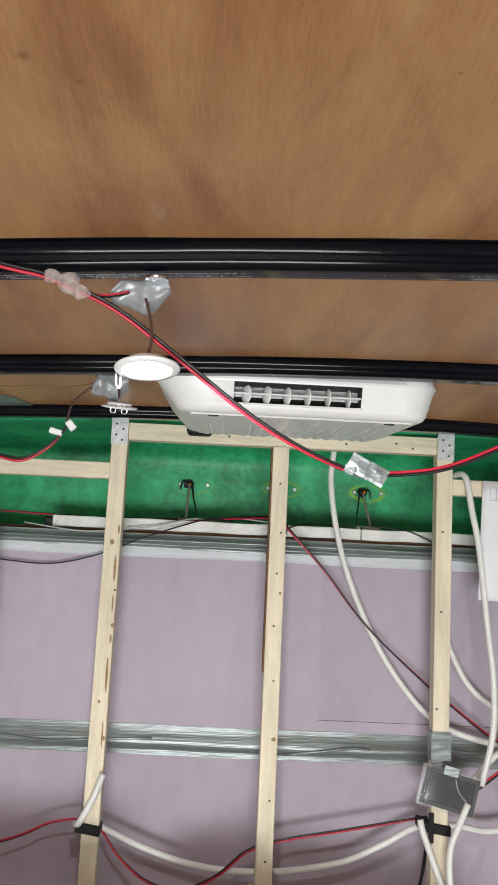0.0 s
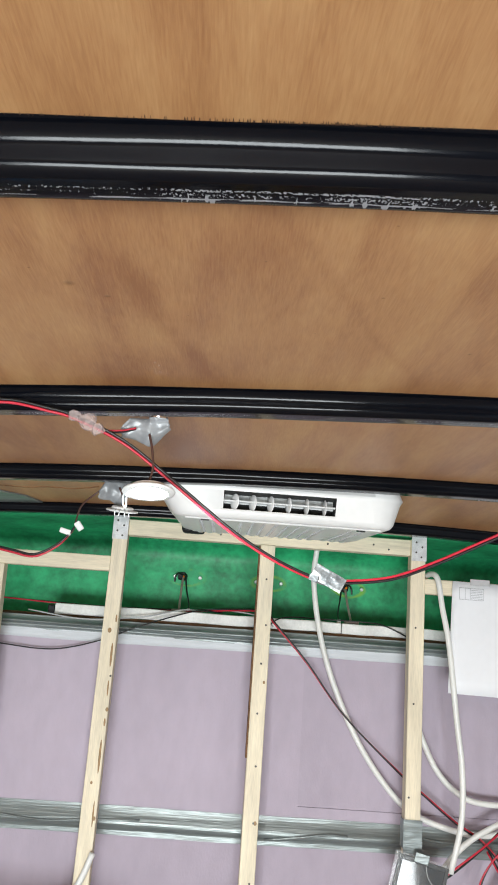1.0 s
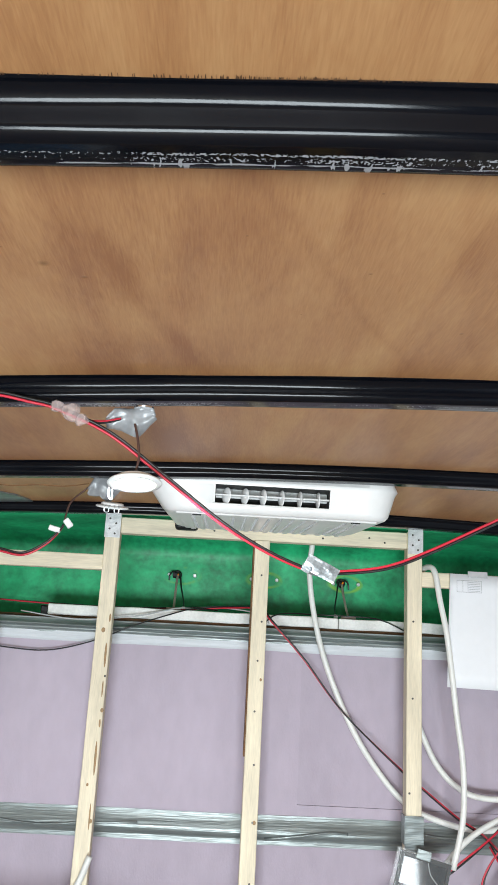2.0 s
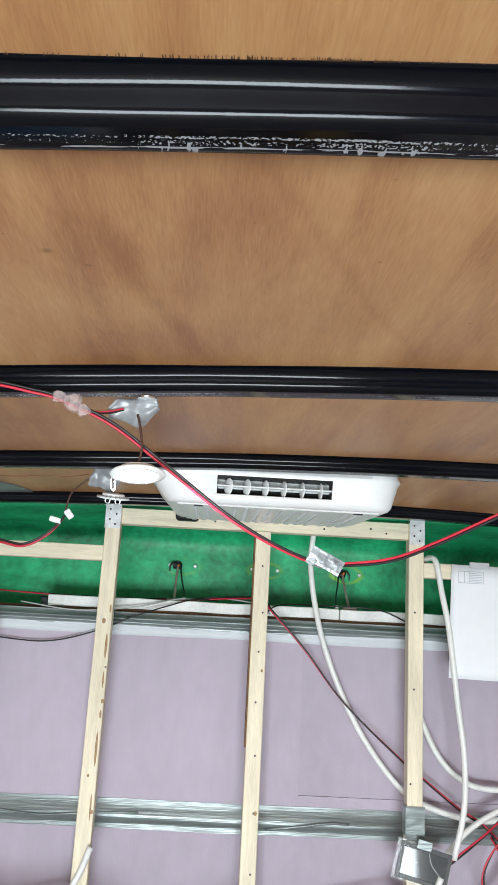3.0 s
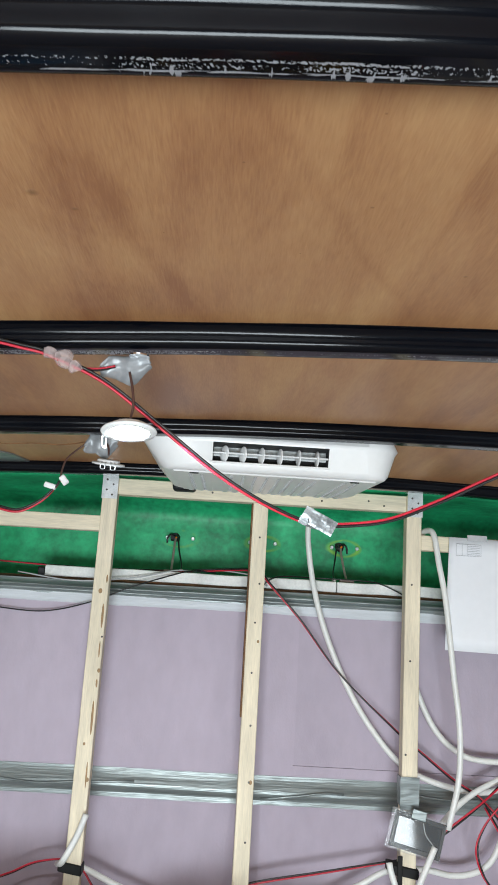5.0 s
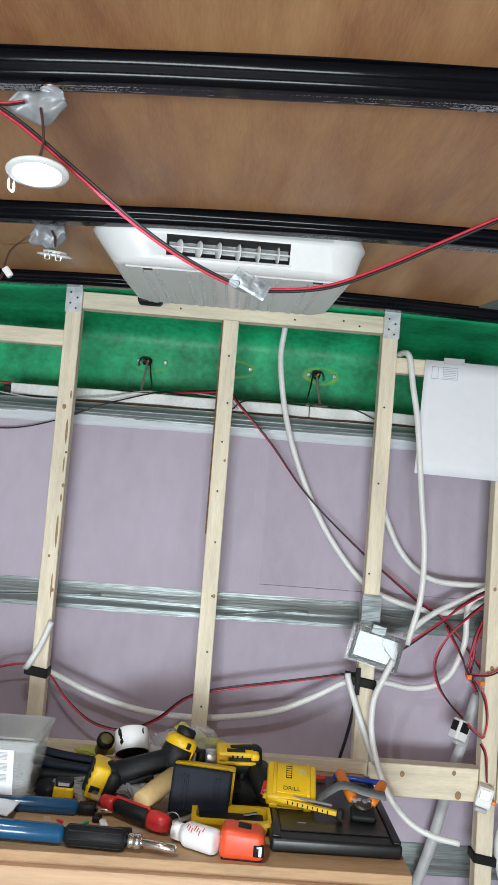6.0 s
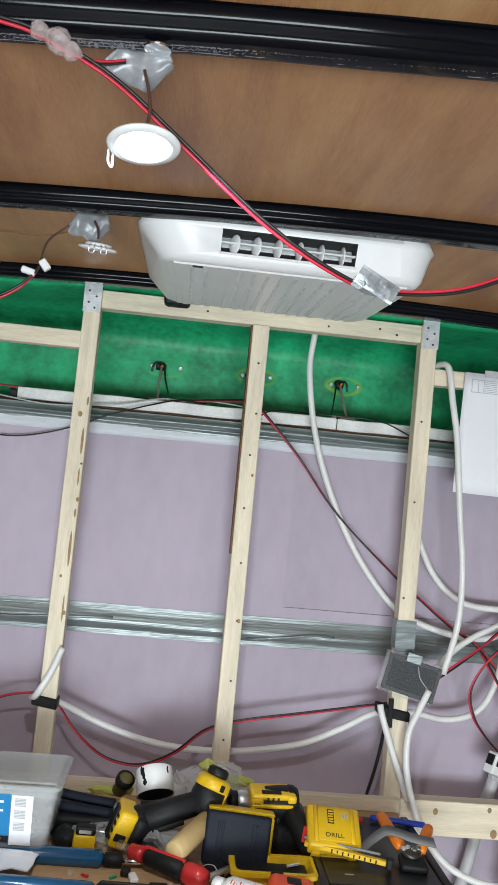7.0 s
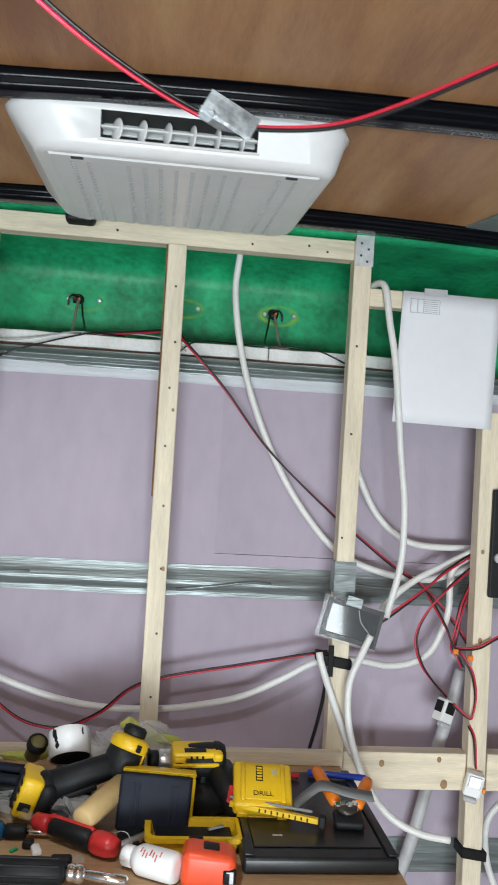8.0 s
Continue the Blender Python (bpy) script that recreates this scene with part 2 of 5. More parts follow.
M_BLUE = mat("blue_paint", (0.006, 0.085, 0.20), 0.22, var=0.08, scale=12, coat=0.4)
M_REDP = mat("red_plastic", (0.58, 0.03, 0.03), 0.35, var=0.08)
M_ORANGE = mat("orange_red_plastic", (0.80, 0.085, 0.025), 0.4, var=0.06)
M_ORNG = mat("orange_plastic", (0.85, 0.22, 0.015), 0.4, var=0.06)
M_DOWEL = mat("beech", (0.62, 0.44, 0.20), 0.5, var=0.1, scale=9, bump=0.1)
M_TRAY = mat("black_tray", (0.012, 0.013, 0.014), 0.36, var=0.25, scale=7, bump=0.05)
M_LABELBLUE = mat("label_blue", (0.015, 0.22, 0.48), 0.35, var=0.04)
M_TEAL = mat("dark_teal", (0.02, 0.055, 0.05), 0.5, var=0.2)
M_GREYSTRAP = mat("grey_strap", (0.20, 0.21, 0.21), 0.45, var=0.08)
M_CONDUIT = mat("grey_conduit", (0.50, 0.50, 0.51), 0.45, var=0.08, scale=12)
M_LIME = mat("lime_plastic", (0.58, 0.60, 0.12), 0.4, var=0.1)
M_OLIVE = mat("olive_rubber", (0.16, 0.14, 0.04), 0.5, var=0.2)
M_PENBLUE = mat("pen_blue", (0.02, 0.06, 0.45), 0.3, var=0.05)


def stain_green():
    """Yellowish resin rings round the drilled holes."""
    n, l, b = nodes_of(M_GREEN)
    base = b.inputs["Base Color"].links[0].from_socket
    geo = n.new("ShaderNodeNewGeometry")
    wob = n.new("ShaderNodeTexNoise")
    wob.inputs["Scale"].default_value = 22.0
    l.new(geo.outputs["Position"], wob.inputs[0])
    squash = n.new("ShaderNodeVectorMath")
    squash.operation = "MULTIPLY"
    squash.inputs[1].default_value = (1.0, 0.0, 2.0)
    l.new(geo.outputs["Position"], squash.inputs[0])
    total = None
    for x in (0.010, 0.250, 0.490):
        d = n.new("ShaderNodeVectorMath")
        d.operation = "DISTANCE"
        d.inputs[1].default_value = (x, 0.0, 1.728 * 2.0)
        l.new(squash.outputs[0], d.inputs[0])
        e = math_node(n, l, "MULTIPLY_ADD", wob.outputs[0], 0.03, d.outputs["Value"])
        ring = math_node(n, l, "SUBTRACT", 1.0, math_node(n, l, "MULTIPLY", math_node(n, l, "ABSOLUTE", math_node(n, l, "SUBTRACT", e, 0.062)), 90.0))
        ring = math_node(n, l, "MAXIMUM", ring, 0.0)
        total = ring if total is None else math_node(n, l, "MAXIMUM", total, ring)
    fac = math_node(n, l, "MULTIPLY", total, math_node(n, l, "MULTIPLY", math_node(n, l, "MAXIMUM", math_node(n, l, "SUBTRACT", wob.outputs[0], 0.37), 0.0), 4.2))
    mix = n.new("ShaderNodeMix")
    mix.data_type = "RGBA"
    l.new(fac, mix.inputs[0]), l.new(base, mix.inputs[6])
    mix.inputs[7].default_value = (0.20, 0.47, 0.06, 1)
    l.new(mix.outputs[2], b.inputs["Base Color"])


def vary_foam():
    """Boards of foam from different batches: each a little lighter or darker."""
    n, l, b = nodes_of(M_PINK)
    base = b.inputs["Base Color"].links[0].from_socket
    info, span, hue = n.new("ShaderNodeObjectInfo"), n.new("ShaderNodeMapRange"), n.new("ShaderNodeHueSaturation")
    span.inputs[3].default_value, span.inputs[4].default_value = 0.95, 1.03
    l.new(info.outputs["Random"], span.inputs[0]), l.new(span.outputs[0], hue.inputs["Value"])
    l.new(base, hue.inputs["Color"]), l.new(hue.outputs[0], b.inputs["Base Color"])


stain_green()
vary_foam()


# ---- mesh helpers ----
def link_mesh(name, bm, material, parent=None, smooth=False):
    me = bpy.data.meshes.new(name)
    bmesh.ops.recalc_face_normals(bm, faces=bm.faces)
    for f in bm.faces:
        f.smooth = smooth
    bm.to_mesh(me)
    bm.free()
    for mm in (material if isinstance(material, (list, tuple)) else [material]):
        me.materials.append(mm)
    ob = new(name, me)
    if parent is not None:
        ob.parent = parent
    return ob


def part(name, bm, material, parent, label="", smooth=False):
    return tagged(link_mesh(name, bm, material, parent, smooth), label)


def thing(name, label, category, group="", at=(0, 0, 0)):
    ob = new(name)
    ob.empty_display_size = 0.05
    ob.location = at
    return tagged(ob, label, category, group)


def box(x0, x1, y0, y1, z0, z1, bevel=0.0, seg=2, bm=None, m=None):
    b = bmesh.new()
    bmesh.ops.create_cube(b, size=1.0)
    for v in b.verts:
        v.co = Vector(((x0 + x1) / 2 + v.co.x * (x1 - x0), (y0 + y1) / 2 + v.co.y * (y1 - y0), (z0 + z1) / 2 + v.co.z * (z1 - z0)))
    if bevel:
        bmesh.ops.bevel(b, geom=b.edges[:], offset=bevel, segments=seg, affect="EDGES", profile=0.5)
    if m is not None:
        bmesh.ops.transform(b, matrix=m, verts=b.verts)
    return merge(bm, b)


def merge(bm, b):
    if bm is None:
        return b
    me = bpy.data.meshes.new("join")
    b.to_mesh(me)
    bm.from_mesh(me)
    bpy.data.meshes.remove(me)
    b.free()
    return bm


def lathe(rings, sides=24, bm=None, m=None, close=True):
    """A turned form: rings of (radius, height) round z."""
    b = bmesh.new()
    loops = []
    for r, z in rings:
        loops.append([b.verts.new((r * math.cos(2 * math.pi * k / sides), r * math.sin(2 * math.pi * k / sides), z)) for k in range(sides)])
    for a, c in zip(loops, loops[1:]):
        for k in range(sides):
            b.faces.new((a[k], a[(k + 1) % sides], c[(k + 1) % sides], c[k]))
    if close:
        b.faces.new(loops[0][::-1])
        b.faces.new(loops[-1])
    if m is not None:
        bmesh.ops.transform(b, matrix=m, verts=b.verts)
    return merge(bm, b)


def along(p, q, roll=0.0):
    """A pose whose z runs from p to q, and the length."""
    p, q = Vector(p), Vector(q)
    d = q - p
    return Matrix.Translation(p) @ d.to_track_quat("Z", "Y").to_matrix().to_4x4() @ Matrix.Rotation(roll, 4, "Z"), d.length


def rod(p, q, r0, r1=None, sides=16, ease=0.12, bm=None):
    """A rod with softly rounded ends."""
    r1 = r0 if r1 is None else r1
    m, length = along(p, q)
    e = min(ease * length, 0.5 * min(r0, r1))
    return lathe([(r0 - e, 0), (r0, e), (r1, length - e), (r1 - e, length)], sides, bm, m)


def spline(points, steps=6):
    pts = [Vector(p) for p in points]
    pts = [2 * pts[0] - pts[1]] + pts + [2 * pts[-1] - pts[-2]]
    out = []
    for a, b, c, d in zip(pts, pts[1:], pts[2:], pts[3:]):
        for k in range(steps):
            t = k / steps
            out.append(0.5 * (2 * b + (c - a) * t + (2 * a - 5 * b + 4 * c - d) * t * t + (3 * b - a - 3 * c + d) * t ** 3))
    return out + [pts[-2]]


def tube(points, radius, sides=10, steps=6, bm=None, shift=None):
    """A round cable through the points. shift: an offset of its middle, by the way travelled."""
    line = spline(points, steps)
    b = bm or bmesh.new()
    rings, up, gone = [], Vector((0.0, 0.0, 1.0)), 0.0
    for i, p in enumerate(line):
        d = (line[min(i + 1, len(line) - 1)] - line[max(i - 1, 0)]).normalized()
        side = d.cross(Vector((0, 1, 0)))
        side = side.normalized() if side.length > 1e-4 else Vector((1, 0, 0))
        other = d.cross(side).normalized()
        if i:
            gone += (p - line[i - 1]).length
        c = p + (Vector() if shift is None else (side * math.cos(shift[1] + gone * shift[2]) + other * math.sin(shift[1] + gone * shift[2])) * shift[0])
        rings.append([b.verts.new(c + radius * (side * math.cos(2 * math.pi * k / sides) + other * math.sin(2 * math.pi * k / sides))) for k in range(sides)])
    for a, c in zip(rings, rings[1:]):
        for k in range(sides):
            b.faces.new((a[k], a[(k + 1) % sides], c[(k + 1) % sides], c[k]))
    b.faces.new(rings[0][::-1])
    b.faces.new(rings[-1])
    return b


def sheet(x0, x1, z0, z1, y, nx, nz, rough, seed, thick=0.0015):
    """A thin crumpled sheet standing in the xz plane, facing -y."""
    b = bmesh.new()
    grid = []
    for side in (0, 1):
        g = []
        for i in range(nx + 1):
            row = []
            for k in range(nz + 1):
                x, z = x0 + (x1 - x0) * i / nx, z0 + (z1 - z0) * k / nz
                w = noise.noise(Vector((x * 9, z * 40, seed))) + 0.5 * noise.noise(Vector((x * 30, z * 90, seed + 3)))
                row.append(b.verts.new((x, y - rough * (0.8 + w) + side * thick, z)))
            g.append(row)
        grid.append(g)
    for s, g in enumerate(grid):
        for i in range(nx):
            for k in range(nz):
                q = (g[i][k], g[i + 1][k], g[i + 1][k + 1], g[i][k + 1])
                b.faces.new(q if s == 0 else q[::-1])
    rim = [(i, 0) for i in range(nx)] + [(nx, k) for k in range(nz)] + [(nx - i, nz) for i in range(nx)] + [(0, nz - k) for k in range(nz)]
    for (i, k), (j, h) in zip(rim, rim[1:] + rim[:1]):
        b.faces.new((grid[0][i][k], grid[1][i][k], grid[1][j][h], grid[0][j][h]))
    return b


# ---- the shell ----
WALL_Y, GREEN_Y, LEFT_X, RIGHT_X, REAR_Y = 2.14, 2.34, -1.05, 1.40, -2.2


def ceil_z(x, y):
    """The roof's camber, with a slight twist that fades towards the end wall."""
    return 1.873 - 0.032 * (x - 0.3) ** 2 + 0.042 * (x - 0.2) * min(1.0, max(0.0, (1.95 - y) / 1.05))


def structure(name, bm, material, label, smooth=False):
    return tagged(link_mesh(name, bm, material, None, smooth), label, name.split("_")[0], "", "structure")


structure("floor", box(LEFT_X - 0.1, RIGHT_X + 0.1, REAR_Y - 0.1, 2.5, -0.05, 0.0), M_FLOOR, "bare plywood floor of the trailer")
structure("wall_left", box(LEFT_X - 0.06, LEFT_X, REAR_Y, 2.5, 0.0, 1.95), M_WALL, "plain grey lined side wall")
structure("wall_right", box(RIGHT_X, RIGHT_X + 0.06, REAR_Y, 2.5, 0.0, 1.95), M_WALL, "plain grey lined side wall")
bm = box(LEFT_X, -0.7, REAR_Y - 0.06, REAR_Y, 0.0, 1.95)
box(0.9, RIGHT_X, REAR_Y - 0.06, REAR_Y, 0.0, 1.95, bm=bm)
box(-0.7, 0.9, REAR_Y - 0.06, REAR_Y, 1.78, 1.95, bm=bm)
structure("wall_rear", bm, M_WALL, "plain rear wall with an open doorway")

CEIL_YS = [REAR_Y - 0.06, 0.0, 0.5] + [0.9 + 0.15 * k for k in range(8)] + [2.45]
bm = bmesh.new()
rows = []
for dz in (0.0, 0.012):
    rows.append([[bm.verts.new((x, y, ceil_z(x, y) + dz)) for y in CEIL_YS] for x in [LEFT_X - 0.06 + k * (RIGHT_X - LEFT_X + 0.12) / 40 for k in range(41)]])
for s, r in enumerate(rows):
    for a, c in zip(r, r[1:]):
        for j in range(len(CEIL_YS) - 1):
            q = (a[j], c[j], c[j + 1], a[j + 1])
            bm.faces.new(q if s else q[::-1])
structure("ceiling", bm, M_PLY, "curved brown plywood ceiling with flame grain", True)

# green fibreglass nose above, mauve foam below
NOSE = [(GREEN_Y, 1.56 + 0.022 * k) for k in range(11)] + [(2.338, 1.795), (2.328, 1.812), (2.308, 1.828), (2.275, 1.840), (2.22, 1.8475), (2.15, 1.8515), (2.06, 1.854), (1.972, 1.8555)]
bm = bmesh.new()
cols = []
for i in range(49):
    x = LEFT_X + (RIGHT_X - LEFT_X) * i / 48
    cols.append([bm.verts.new((x, y + (0.004 * noise.noise(Vector((x * 6, z * 9, 1.0))) if z < 1.79 else 0.0), z + min(0.0, ceil_z(x, 1.98) - 1.866) * max(0.0, (z - 1.79) / 0.06))) for y, z in NOSE])
for a, c in zip(cols, cols[1:]):
    for k in range(len(NOSE) - 1):
        bm.faces.new((a[k], c[k], c[k + 1], a[k + 1]))
extra = bmesh.ops.extrude_face_region(bm, geom=bm.faces[:])
bmesh.ops.translate(bm, vec=(0, 0.006, 0.006), verts=[v for v in extra["geom"] if isinstance(v, bmesh.types.BMVert)])
green = structure("wall_north_upper", bm, M_GREEN, "glossy green fibreglass nose above the foam wall", True)

north = structure("wall_north", box(LEFT_X, RIGHT_X, 2.175, 2.40, 0.0, 1.575), M_WALL, "end wall lined with mauve insulation foam")
for x0, x1, z0, z1, dy in ((LEFT_X, RIGHT_X, 0.0, 1.1, 0.0), (LEFT_X, 0.35, 1.1005, 1.56, 0.0), (0.35, RIGHT_X, 1.1005, 1.1525, 0.0), (0.35, RIGHT_X, 1.1535, 1.56, 0.0005)):
    part("foam_board", box(x0, x1, WALL_Y + dy, 2.175, z0, z1), M_PINK, north)

ledge = structure("ledge", box(LEFT_X, RIGHT_X, 2.165, 2.34, 1.5755, 1.5945, 0.003), M_LEDGE, "dark brown wooden ledge on top of the foam wall")


# silver taped seams: a rolled upper seam, a middle and a low band
def seam(prof, seed, label):
    """A taped seam: its section as (height, how far it stands off the foam), wrinkled along its length."""
    b = bmesh.new()
    cols = []
    for i in range(161):
        x = LEFT_X + (RIGHT_X - LEFT_X) * i / 160
        col = []
        for z, d in prof:
            w = noise.noise(Vector((x * 2.2, z * 45, seed))) + 0.35 * noise.noise(Vector((x * 9, z * 80, seed + 5)))
            lift = 0.005 * noise.noise(Vector((x * 1.7, seed, 0.0)))
            col.append(b.verts.new((x, WALL_Y - 0.0015 - d * (1 + 0.45 * w) - 0.0015 * max(0, w), z + lift)))
        cols.append(col)
    for a, c in zip(cols, cols[1:]):
        for k in range(len(prof) - 1):
            b.faces.new((a[k], c[k], c[k + 1], a[k + 1]))
    return structure("seam_tape", b, M_FOIL, label, True)


PALE = (1.528, 1.553)
MID = ((0.0, 0.0003), (0.010, 0.0005), (0.018, 0.001), (0.022, 0.006), (0.027, 0.0125), (0.034, 0.0135), (0.042, 0.010), (0.052, 0.005), (0.062, 0.0015), (0.072, 0.0006), (0.080, 0.0003))
seam([(1.549 + 0.32 * z, 0.6 * d) for z, d in MID], 2.0, "silver foil tape sealing the top of the foam")
seam([(1.558 + 0.36 * z, 1.2 * d) for z, d in MID], 7.0, "rolled silver foil tape along the ledge")
seam([(1.056 + 0.88 * z, d) for z, d in MID], 11.0, "wrinkled silver foil tape band across the foam")
seam([(0.445 + z, d) for z, d in MID], 17.0, "wrinkled silver foil tape band low on the foam")

b = bmesh.new()
cols = []
for i in range(121):
    x = LEFT_X + (RIGHT_X - LEFT_X) * i / 120
    low = PALE[0] + 0.003 * noise.noise(Vector((x * 3.0, 5.0, 0.0))) + 0.0015 * noise.noise(Vector((x * 17.0, 2.0, 0.0)))
    cols.append([b.verts.new((x, WALL_Y - d + 0.0006 * noise.noise(Vector((x * 14, z * 60, 3.0))), z)) for z, d in ((low, 0.0002), (low + 0.001, 0.0016), ((low + PALE[1]) / 2, 0.0020), (PALE[1], 0.0018))])
for a, c in zip(cols, cols[1:]):
    for k in range(3):
        b.faces.new((a[k], c[k], c[k + 1], a[k + 1]))
structure("pale_tape", b, M_PALE, "pale bluish tape strip under the upper silver seam", True)


def fold(points, r, label):
    """A raised crease in the tape."""
    structure("tape_crease", tube(points, r, 6, 4), M_FOIL, label, True)


fold([(0.27, 2.130, 1.070), (0.36, 2.124, 1.083), (0.43, 2.123, 1.093), (0.48, 2.126, 1.092)], 0.003, "pinched crease in the silver tape")
fold([(-0.44, 2.128, 1.095), (-0.30, 2.124, 1.084), (-0.20, 2.125, 1.090), (-0.05, 2.128, 1.097)], 0.003, "pinched crease in the silver tape")
fold([(0.66, 2.128, 1.10), (0.75, 2.124, 1.093), (0.88, 2.126, 1.098)], 0.003, "pinched crease in the silver tape")

# white foam strip standing on the ledge
for x0, x1 in ((-0.335, 0.228), (0.2295, 0.447), (0.4485, 0.80)):
    b = box(x0, x1, 2.162, 2.202, 1.595, 1.6235, 0.003)
    bmesh.ops.subdivide_edges(b, edges=[e for e in b.edges if abs(e.verts[0].co.x - e.verts[1].co.x) > 0.1], cuts=24)
    for v in b.verts:
        v.co.z += 0.0022 * noise.noise(Vector((v.co.x * 14, v.co.y * 20, x0)))
        v.co.y += 0.0018 * noise.noise(Vector((v.co.x * 19, v.co.z * 20, x0 + 4)))
    tagged(link_mesh("sealing_strip", b, M_FOAMSTRIP), "dirty white foam strip along the ledge", "strip", "foam strips", "structure")

b = box(-0.356, -0.3355, 2.166, 2.200, 1.595, 1.618, 0.004, 2)
for v in b.verts:
    v.co += 0.004 * noise.noise_vector(v.co * 60)
tagged(link_mesh("strip_end", b, M_TOOLBLK), "torn black end of the foam strip", "strip", "", "structure")

# ---- ceiling ribs ----
def rib(y, deep=1.0):
    """A hat-section steel bow across the ceiling; its near flange edge lies at y."""
    # flange, hollow fillet, upright side, rounded shoulder, flat crown with a shallow bead, far side
    prof = [(0.0, 0.0005), (0.0006, -0.0014), (0.0022, -0.0022)]
    prof += [(0.0040 + 0.0128 * math.sin(a), -0.0024 - 0.0138 * (1 - math.cos(a))) for a in (radians(11.25 * k) for k in range(9))]
    prof += [(0.0172 + 0.0098 * (1 - math.cos(a)), -0.0190 - 0.0113 * math.sin(a)) for a in (radians(11.25 * k) for k in range(9))]
    prof += [(0.0420, -0.0299), (0.0490, -0.0303), (0.0524, -0.0298), (0.0548, -0.0276), (0.0561, -0.0240), (0.0574, -0.0095), (0.0590, -0.0045), (0.0620, -0.0026), (0.0740, -0.0022), (0.0750, 0.0005)]
    b = bmesh.new()
    cols = []
    for i in range(97):
        x = LEFT_X + (RIGHT_X - LEFT_X) * i / 96
        cols.append([b.verts.new((x, py + 0.0009 * noise.noise(Vector((x * 5, y, py * 30))), ceil_z(x, y + py) + 0.0016 + pz * deep + 0.0011 * noise.noise(Vector((x * 5, y, pz * 40))))) for py, pz in prof])
    for a, c in zip(cols, cols[1:]):
        for k in range(len(prof) - 1):
            b.faces.new((a[k], c[k], c[k + 1], a[k + 1]))
    for col in (cols[0], cols[-1]):
        b.faces.new(col)
    ob = link_mesh("ceiling_rib", b, M_RIB, None, True)
    ob.location.y = y
    return tagged(ob, "glossy black painted steel bow across the ceiling, scuffed along its underside", "rib", "ceiling ribs", "structure")


for y, deep in zip(RIBS, (1.0, 0.94, 0.87, 0.87)):
    rib(y, deep)

# black paint bled into the grain along the rib edges
rng = random.Random(5)
for y, many in ((RIBS[0], 220), (RIBS[1], 60)):
    b = bmesh.new()
    for k in range(many):
        x = rng.choice((rng.uniform(-0.12, 0.40), rng.gauss(0.16, 0.05)))
        w, h = rng.uniform(0.0003, 0.0009), rng.choice((0.0006, 0.0008, 0.0010, 0.0013, 0.0016, 0.0026))
        yy = y + 0.0005
        top = [b.verts.new((x + dx, yy - dy, ceil_z(x + dx, yy - dy) - 0.0002)) for dx, dy in ((0, -0.001), (w, -0.001), (w * 0.8, h * 0.6), (w * 0.5, h), (w * 0.15, h * 0.7))]
        low = [b.verts.new((v.co.x, v.co.y, v.co.z - 0.0003)) for v in top]
        b.faces.new(low)
        for i in range(5):
            b.faces.new((top[i], top[(i + 1) % 5], low[(i + 1) % 5], low[i]))
    tagged(link_mesh("paint_bleed", b, M_BLEED), "black paint bled into the plywood grain beside a rib", "paint", "", "stuff")

# silver lining patches where the plywood is torn back
for pts, lab in ((((-0.62, 1.70), (-0.415, 1.70), (-0.36, 1.80), (-0.345, 1.90), (-0.62, 1.90)), "grey lining bare where the ceiling ply is torn"),
                 (((0.80, 1.90), (0.83, 1.80), (1.1, 1.78), (1.1, 1.90)), "grey lining bare at the ceiling's edge")):
    b = bmesh.new()
    lo = [b.verts.new((x, y, ceil_z(x, y) - 0.004)) for x, y in pts]
    hi = [b.verts.new((x, y, ceil_z(x, y) - 0.0005)) for x, y in pts]
    b.faces.new(lo), b.faces.new(hi[::-1])
    for k in range(len(pts)):
        b.faces.new((lo[k], lo[(k + 1) % len(pts)], hi[(k + 1) % len(pts)], hi[k]))
    tagged(link_mesh("lining_patch", b, M_FOIL), lab, "lining", "", "structure")

b = tube([(x, y, ceil_z(x, y) - 0.0006) for x, y in ((-0.52, 1.66), (-0.40, 1.645), (-0.34, 1.67), (-0.28, 1.66), (-0.235, 1.675), (-0.20, 1.66), (-0.17, 1.635))], 0.0016, 6, 5)
tagged(link_mesh("ceiling_split", b, M_BARK, None, True), "dark ragged split in the plywood ceiling", "split", "", "structure")

# ---- timber frame ----
frame_ob = thing("timber_frame", "pale pine stud frame with zinc brackets against the end wall", "frame")
FY0, FY1 = 2.0, 2.038
STUD_X = -0.446


def stud(x0, x1, z0, z1, lean=0.0):
    b = box(x0, x1, FY0, FY1, z0, z1, 0.0015, 1)
    for v in b.verts:
        v.co.x += lean * (1.8 - v.co.z)
    return part("stud", b, M_PINE, frame_ob)


stud(-0.177, -0.139, 0.0, 1.846, -0.009)
stud(STUD_X - 0.038, STUD_X, 0.0, 1.7075, 0.02)
mid = stud(0.206, 0.244, 0.0, 1.803)
stud(0.598, 0.636, 0.0, 1.846)
stud(0.895, 0.936, 0.0, 1.50, 0.012)
part("bark_edge", box(0.2022, 0.2058, 2.0005, 2.036, 1.28, 1.80), M_BARK, mid, "dark waney edge of the stud")
part("header", box(-0.139, 0.598, 2.006, 2.044, 1.803, 1.844, 0.0015, 1), M_PINE_X, frame_ob)
part("rail", box(-1.04, -0.177, FY0 + 0.004, FY1, 1.708, 1.746, 0.0015, 1), M_PINE_X, frame_ob)
part("rail", box(0.636, 1.39, FY0 + 0.004, FY1, 1.708, 1.746, 0.0015, 1), M_PINE_X, frame_ob)
part("rail", box(0.637, 0.905, FY0, FY1, 0.690, 0.768, 0.0015, 1), M_PINE_X, frame_ob)
